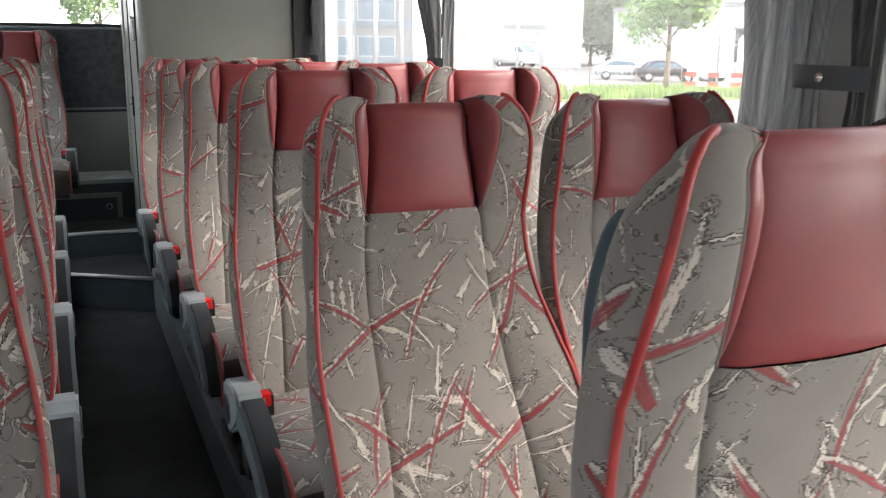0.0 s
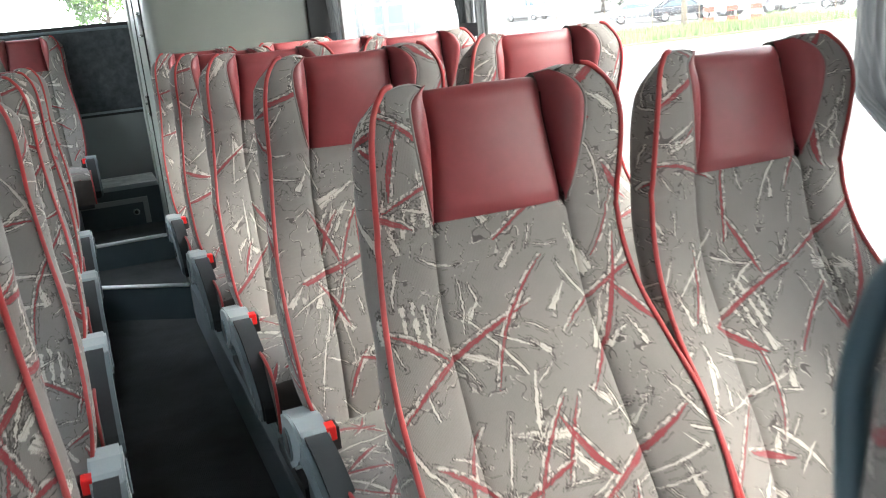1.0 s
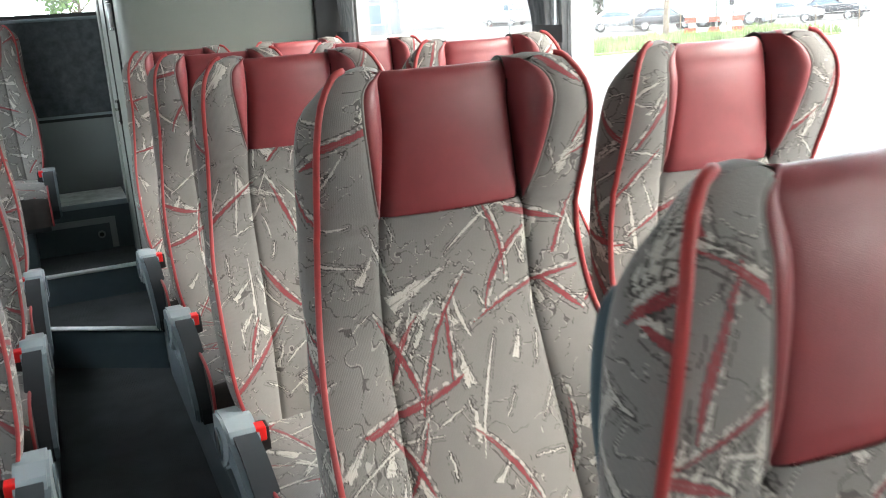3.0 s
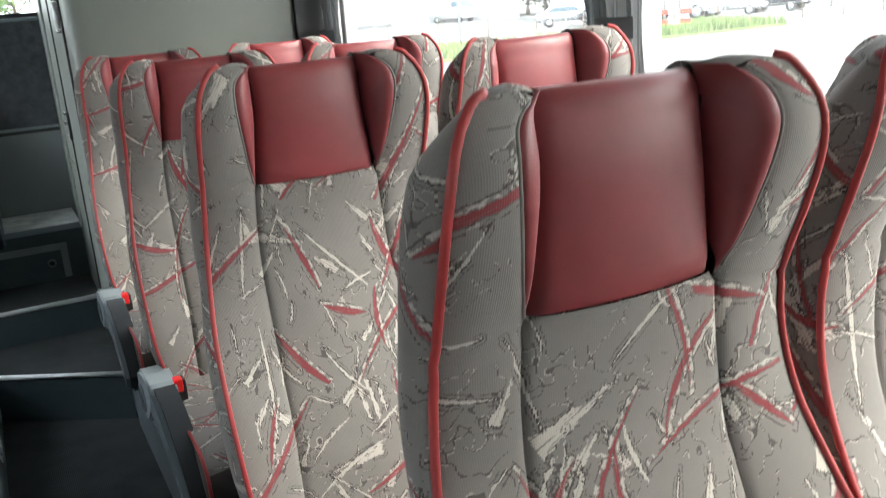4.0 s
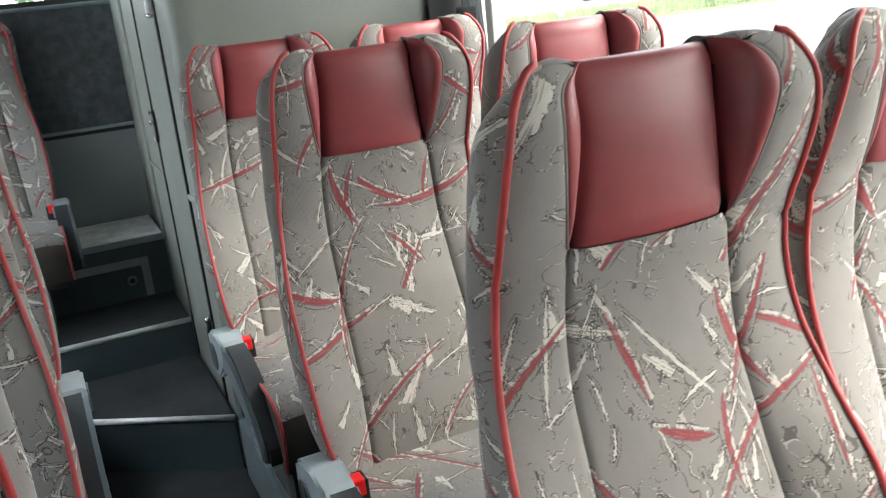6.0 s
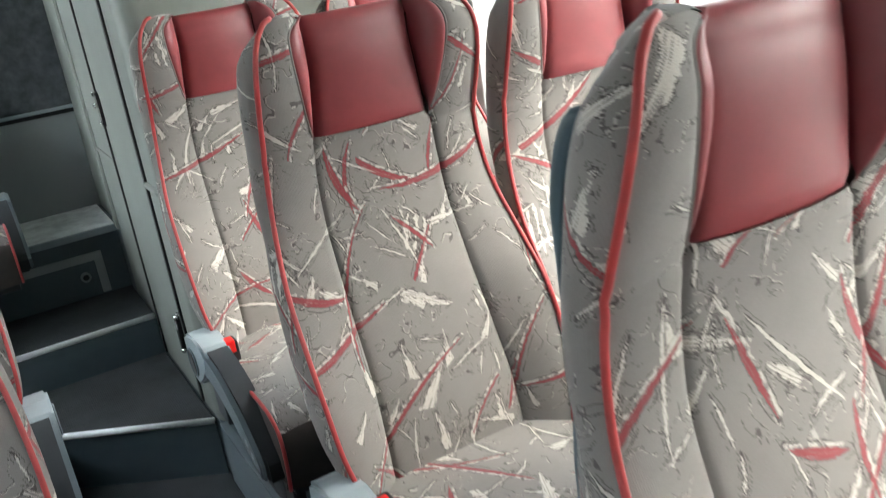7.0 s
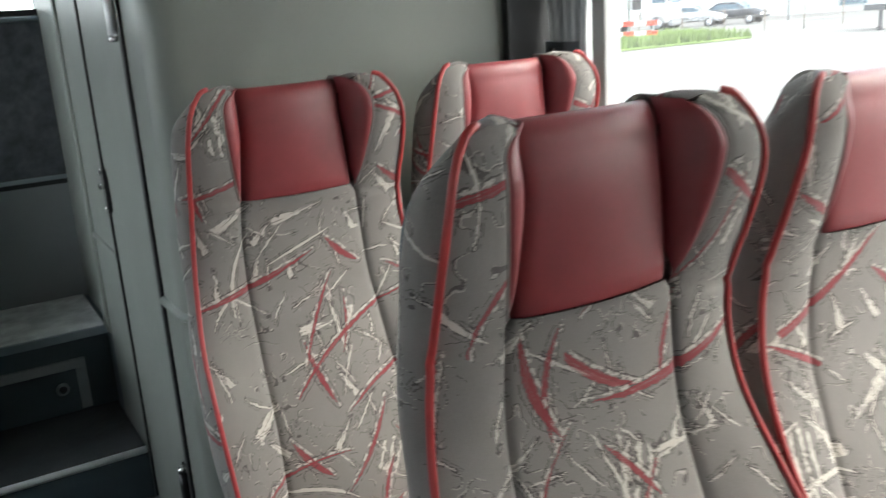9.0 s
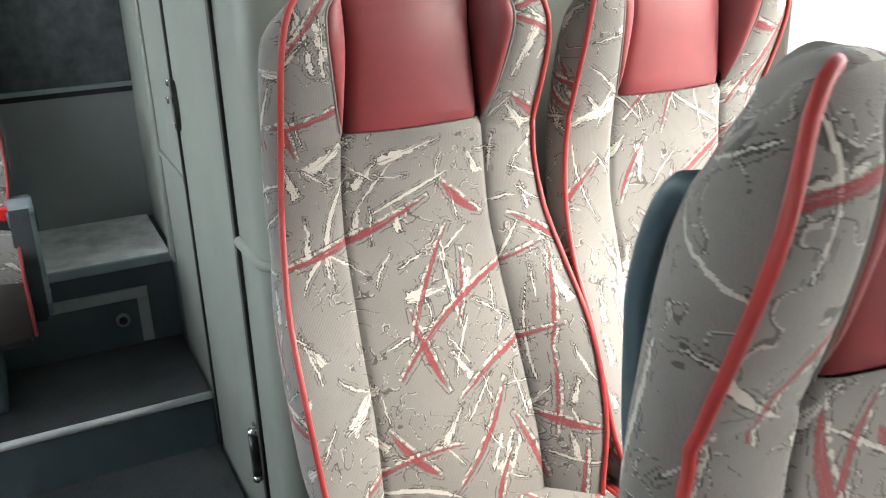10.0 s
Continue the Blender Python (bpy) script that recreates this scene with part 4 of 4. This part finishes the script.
def verge():
    """A strip of rough grass along the road, with tufts."""
    bm = bmesh.new()
    rnd = random.Random(4)
    box(bm, (13, 34, GROUND), (36, 39.5, GROUND + 0.10), 0.05)
    for i in range(11000):
        x, y = rnd.uniform(13, 36), rnd.uniform(34, 39.5)
        a, h, w = rnd.uniform(0, 6.28), rnd.uniform(0.15, 0.6), rnd.uniform(0.03, 0.08)
        dx, dy = math.cos(a) * w, math.sin(a) * w
        p = [bm.verts.new(q) for q in ((x - dx, y - dy, GROUND + 0.08), (x + dx, y + dy, GROUND + 0.08), (x + rnd.uniform(-0.1, 0.1), y + rnd.uniform(-0.1, 0.1), GROUND + 0.08 + h))]
        bm.faces.new(p)
    ob = part("verge", bm, GRASS, smooth=False)
    tagged(ob, "strip of rough green verge beside the road", "verge", kind="stuff")
    ob.matrix_world = Matrix.Translation((25, 34, 0)) @ Matrix.Rotation(radians(-3), 4, "Z") @ Matrix.Translation((-25, -34, 0))


verge()


def tree(x, y, height, trunk_h, spread, leaf, label, count, seed):
    t = thing("tree", label, "tree", at=(x, y, GROUND))
    rnd = random.Random(seed)
    bm = bmesh.new()
    def limb(a, b, r0, r1):
        a, b = Vector(a), Vector(b)
        m = (b - a).to_track_quat("Z", "Y").to_matrix().to_4x4()
        bmesh.ops.create_cone(bm, cap_ends=True, segments=8, radius1=r0, radius2=r1, depth=(b - a).length, matrix=Matrix.Translation((a + b) / 2) @ m)
    limb((0, 0, 0), (0.05, 0, trunk_h), height * 0.02, height * 0.014)
    limb((0.05, 0, trunk_h), (0, 0.1, height * 0.9), height * 0.014, height * 0.004)
    clumps = []
    for i in range(14 if leaf is LEAF else 34):
        a, z = rnd.uniform(0, 6.28), rnd.uniform(trunk_h, height * 0.85)
        k = 1 - abs((z - trunk_h) / (height - trunk_h) - 0.4) * 0.9
        e = (math.cos(a) * spread * k * rnd.uniform(0.5, 0.95), math.sin(a) * spread * k * rnd.uniform(0.5, 0.95), z + rnd.uniform(0.2, 0.6) * spread)
        limb((0, 0, z), e, height * 0.008, height * 0.002)
        clumps.append((e, spread * rnd.uniform(0.3, 0.5)))
    part("trunk", bm, BARK, t)
    verts, faces = [], []
    for i in range(count):
        (cx, cy, cz), r = rnd.choice(clumps)
        d = Vector((rnd.gauss(0, 1), rnd.gauss(0, 1), rnd.gauss(0, 0.8))).normalized() * r * rnd.random() ** 0.4
        u = Vector((rnd.gauss(0, 1), rnd.gauss(0, 1), rnd.gauss(0, 1))).normalized()
        w = u.orthogonal().normalized()
        k = height * rnd.uniform(0.012, 0.026)
        c = Vector((cx, cy, cz)) + d
        b = len(verts)
        verts += [tuple(c - u * k), tuple(c + w * k * 0.6), tuple(c + u * k), tuple(c - w * k * 0.6)]
        faces.append((b, b + 1, b + 2, b + 3))
    me = bpy.data.meshes.new("crown")
    me.from_pydata(verts, [], faces)
    link("crown", me, leaf, t)


tree(28.2, 37.0, 8.6, 2.2, 2.9, LEAF, "young street tree with a light green crown", 9000, 3)
for k, (x, y, h) in enumerate([(54, 84.5, 13), (57.5, 83, 12), (55, 90, 16), (60, 90, 15), (62, 84, 13), (95, 70, 14)]):
    tree(x, y, h, 1.0, 5.0, LEAF_DARK, "tall dark tree behind the warehouse", 6500, 20 + k)
tree(58.5, 37.5, 7.0, 2.0, 2.6, LEAF, "young green tree beyond the yard", 5000, 9)
tree(3.6, 78, 11, 2.5, 3.4, LEAF, "light green tree behind the coach", 3000, 61)


def building(name, x0, y0, length, depth, height, turn, wall, label, bands, door=None, posts=0):
    """A block with window bands, a parapet and a roller door on its near face."""
    b = thing(name, label, "building", at=(x0, y0, GROUND))
    b.rotation_euler = (0, 0, radians(turn))
    boxed("wall", (0, 0, 0), (length, depth, height), wall, b)
    boxed("roof", (-0.15, -0.15, height), (length + 0.15, depth + 0.15, height + 0.35), FACADE_GREY, b)
    for z0, z1, step in bands:
        boxed("spandrel", (0.2, -0.06, z0 - 0.5), (length - 0.2, -0.004, z0), FACADE_BLUE, b)
        x = 0.4
        while x + step * 0.85 < length:
            w = boxed("window", (x, -0.10, z0), (x + step * 0.85, -0.005, z1), FACADE, b)
            boxed("pane", (x + 0.12, -0.12, z0 + 0.12), (x + step * 0.85 - 0.12, -0.101, z1 - 0.12), PANE, w)
            x += step
    for i in range(posts):
        x = length * (i + 0.5) / posts
        part("column", disc(bmesh.new(), (x, -1.2, height / 2), (0, 0, 1), 0.22, height, 12), FACADE, b)
    if door:
        d = boxed("roller_door", (door[0], -0.12, 0), (door[1], -0.005, door[2]), FACADE, b)
        for i in range(9):
            z = door[2] * (i + 0.5) / 9
            boxed("slat", (door[0] + 0.1, -0.16, z - 0.03), (door[1] - 0.1, -0.121, z + 0.03), FACADE_GREY, d)
        boxed("lintel", (door[0] - 0.3, -0.5, door[2]), (door[1] + 0.3, -0.005, door[2] + 0.3), FACADE_GREY, b)
    return b


building("office_building", 23, 85.5, 9.8, 14, 9, -17, FACADE_GREY, "blue-grey office block with white columns and window bands", [(0.9, 2.9, 2.0), (4.3, 6.6, 2.0)], posts=4)
building("warehouse", 38.5, 86, 13, 12, 9, -28, FACADE, "pale warehouse with a wide roller door", [], door=(5, 9, 4.0))
hall = building("industrial_hall", 42.6, 58.05, 44, 20, 5.4, -25.4, HALL, "pale grey industrial hall behind the parked cars", [])
# black panel on the wall for the shade inside the open doorway
boxed("doorway", (6.4, -0.10, 0.0), (9.9, -0.005, 3.7), BLACK, hall, "open doorway, its shaded inside drawn as a black panel")
boxed("lintel", (6.2, -0.18, 3.7), (10.1, -0.005, 3.85), FACADE_GREY, hall)
for k in range(5):
    w = boxed("window", (22.9 + 0.46 * k, -0.10, 0.5), (23.3 + 0.46 * k, -0.005, 2.7), FACADE_BLUE, hall)
    boxed("pane", (22.95 + 0.46 * k, -0.12, 0.6), (23.25 + 0.46 * k, -0.101, 2.6), PANE, w)
building("showroom", 92, 52, 30, 20, 6.5, -58, FACADE, "low pale showroom across the road", [(1.0, 3.2, 3.2)])


def car(x, y, turn, paint, label, length=4.3, height=1.45, van=False):
    c = thing("parked_car", label, "car", "parked vehicles", at=(x, y, GROUND))
    c.rotation_euler = (0, 0, radians(turn))
    h, k = height, length / 4.3
    if van:
        side = [(-2.1, 0.35), (-2.12, 1.1), (-2.08, h * 0.98), (-1.95, h), (0.9, h), (1.1, h * 0.97), (1.75, h * 0.6), (2.1, h * 0.5), (2.14, 0.4)]
    else:
        side = [(-2.1, 0.35), (-2.14, 0.7), (-2.05, 0.92), (-1.55, 0.98), (-1.0, h * 0.97), (-0.5, h), (0.25, h * 0.97), (0.95, 0.95), (1.75, 0.85), (2.08, 0.66), (2.14, 0.4)]
    bm = prism(bmesh.new(), [(a * k, b) for a, b in side], -0.85, 0.85, "y")
    bmesh.ops.bevel(bm, geom=list(bm.edges), offset=0.06, segments=2, affect="EDGES")
    part("body", bm, paint, c)
    glass_side = [(0.35, h * 0.9), (-0.9, h * 0.92), (-1.4, 1.0), (0.8, 1.0)] if not van else [(0.45, h * 0.9), (1.05, h * 0.9), (1.55, h * 0.64), (0.45, h * 0.64)]
    for sgn in (-1, 1):
        part("side_window", prism(bmesh.new(), [(a * k, b) for a, b in glass_side], sgn * 0.845, sgn * 0.862, "y"), PANE, c, smooth=False)
        for wx in (-1.3, 1.32):
            w = part("wheel", disc(bmesh.new(), (wx * k, sgn * 0.78, 0.31), (0, 1, 0), 0.31, 0.2, 20), BLACK, c)
            part("rim", disc(bmesh.new(), (wx * k, sgn * 0.885, 0.31), (0, 1, 0), 0.19, 0.02, 14), CAR_SILVER, w)
        boxed("headlight", (2.03 * k, sgn * 0.62 - 0.14, 0.58), (2.13 * k, sgn * 0.62 + 0.14, 0.72), CONE_WHITE, c, bevel=0.02)
    screen = [(0.32, h * 0.96), (0.98, 0.97), (1.0, 1.0), (0.36, h * 0.99)] if not van else [(1.13, h * 0.93), (1.7, h * 0.63), (1.74, h * 0.65), (1.17, h * 0.95)]
    part("windscreen", prism(bmesh.new(), [(a * k, b) for a, b in screen], -0.7, 0.7, "y"), PANE, c, smooth=False)
    return c


car(38.3, 50.3, -28, CAR_DARK, "dark blue hatchback parked beyond the verge", 4.3)
car(37.2, 53.6, -30, CAR_SILVER, "silver estate parked behind the dark car", 4.5)
car(43.5, 82.0, -70, CAR_WHITE, "white delivery van parked at the warehouse", 5.0, 2.3, True)
car(45.2, 46.2, -60, CAR_SILVER, "silver hatchback parked before the grey hall", 4.2)
car(48.6, 45.6, -70, CAR_DARK, "dark car parked before the grey hall", 4.2)


def truck(x, y, turn):
    """A white lorry: cab with windscreen, bumper and mirror, box body and wheels."""
    t = thing("lorry", "white lorry standing before the doorway of the hall", "lorry", "parked vehicles", at=(x, y, GROUND))
    t.rotation_euler = (0, 0, radians(turn))
    cab = prism(bmesh.new(), [(-0.9, 0.55), (-0.9, 2.9), (-0.6, 3.15), (0.45, 3.1), (0.75, 2.6), (0.95, 1.6), (1.0, 0.55)], -1.15, 1.15, "y")
    bmesh.ops.bevel(cab, geom=list(cab.edges), offset=0.07, segments=2, affect="EDGES")
    part("cab", cab, CAR_WHITE, t)
    part("windscreen", prism(bmesh.new(), [(0.70, 2.60), (0.92, 1.70), (0.96, 1.70), (0.75, 2.62)], -1.0, 1.0, "y"), PANE, t, smooth=False)
    for sgn in (-1, 1):
        part("side_window", prism(bmesh.new(), [(-0.2, 1.75), (-0.2, 2.45), (0.5, 2.45), (0.68, 1.75)], sgn * 1.148, sgn * 1.162, "y"), PANE, t, smooth=False)
        boxed("mirror", (0.85, sgn * 1.3 - 0.09, 1.8), (0.95, sgn * 1.3 + 0.09, 2.4), BLACK, t, bevel=0.02)
        for wx in (0.15, -2.9):
            w = part("wheel", disc(bmesh.new(), (wx, sgn * 1.0, 0.48), (0, 1, 0), 0.48, 0.3, 20), BLACK, t)
            part("rim", disc(bmesh.new(), (wx, sgn * 1.16, 0.48), (0, 1, 0), 0.27, 0.02, 14), CAR_SILVER, w)
    boxed("bumper", (0.85, -1.15, 0.35), (1.08, 1.15, 0.75), FACADE_GREY, t, bevel=0.04)
    boxed("load_bed", (-4.2, -1.2, 0.75), (-1.0, 1.2, 1.35), CAR_WHITE, t, bevel=0.03)


truck(41.8, 45.6, -62)


def flat_trailer(x, y, turn):
    t = thing("flat_trailer", "dark flat trailer parked on its support legs", "trailer", "parked vehicles", at=(x, y, GROUND))
    t.rotation_euler = (0, 0, radians(turn))
    boxed("bed", (-3.0, -1.2, 0.95), (3.0, 1.2, 1.25), STEEL, t, bevel=0.03)
    for px, py in ((-2.2, -1.0), (-2.2, 1.0), (1.8, -1.0), (1.8, 1.0)):
        boxed("leg", (px - 0.06, py - 0.06, 0.0), (px + 0.06, py + 0.06, 0.95), STEEL, t)
        boxed("foot", (px - 0.16, py - 0.16, 0.0), (px + 0.16, py + 0.16, 0.06), STEEL, t)


flat_trailer(43.5, 29.0, -55)


def barrier(x, y, turn):
    b = thing("road_barrier", "road barrier with two red and white banded boards", "barrier", at=(x, y, GROUND))
    b.rotation_euler = (0, 0, radians(turn))
    for z in (0.42, 0.92):
        for i in range(5):
            boxed("band", (-1.4 + 0.56 * i, -0.02, z), (-0.84 + 0.56 * i, 0.02, z + 0.24), CONE_WHITE if i % 2 else CONE_RED, b)
    for px in (-1.2, 1.2):
        boxed("post", (px - 0.04, 0.02, 0.0), (px + 0.04, 0.08, 1.2), GALV, b)
        boxed("foot", (px - 0.2, -0.3, 0.0), (px + 0.2, 0.4, 0.12), BLACK, b, bevel=0.03)


barrier(31.0, 36.8, -38)


def wire_fence(x0, y0, x1, y1, count):
    f = thing("wire_fence", "thin wire fence on slim posts along the verge", "fence", at=(x0, y0, GROUND))
    for i in range(count):
        k = i / (count - 1)
        px, py = (x1 - x0) * k, (y1 - y0) * k
        part("post", tube(bmesh.new(), [(px, py, 0), (px, py, 0.7), (px, py, 1.4)], 0.03, 6), BARK, f)
    for z in (0.5, 0.9, 1.3):
        part("wire", tube(bmesh.new(), [(0, 0, z), ((x1 - x0) / 2, (y1 - y0) / 2, z - 0.02), (x1 - x0, y1 - y0, z)], 0.008, 5), GALV, f)


wire_fence(18.5, 42.5, 46.0, 35.6, 12)


def lamp_post(x, y, h):
    p = thing("lamp_post", "slim galvanised lamp post by the road", "lamp post", "lamp posts", at=(x, y, GROUND))
    part("pole", tube(bmesh.new(), [(0, 0, 0), (0, 0, h * 0.5), (0, 0, h)], 0.07, 10), GALV, p)
    boxed("head", (-0.15, -0.6, h - 0.05), (0.15, 0.3, h + 0.08), GALV, p, bevel=0.03)


lamp_post(33.5, 39.5, 7.5)
lamp_post(25.0, 47.0, 7.5)
lamp_post(52.0, 44.0, 7.5)
b = part("bollard", tube(bmesh.new(), [(0, 0, 0), (0, 0, 0.6), (0, 0, 1.35)], 0.13, 16), GALV)
tagged(b, "thick grey concrete bollard at the kerb", "bollard")
b.location = (21.4, 35.0, GROUND)
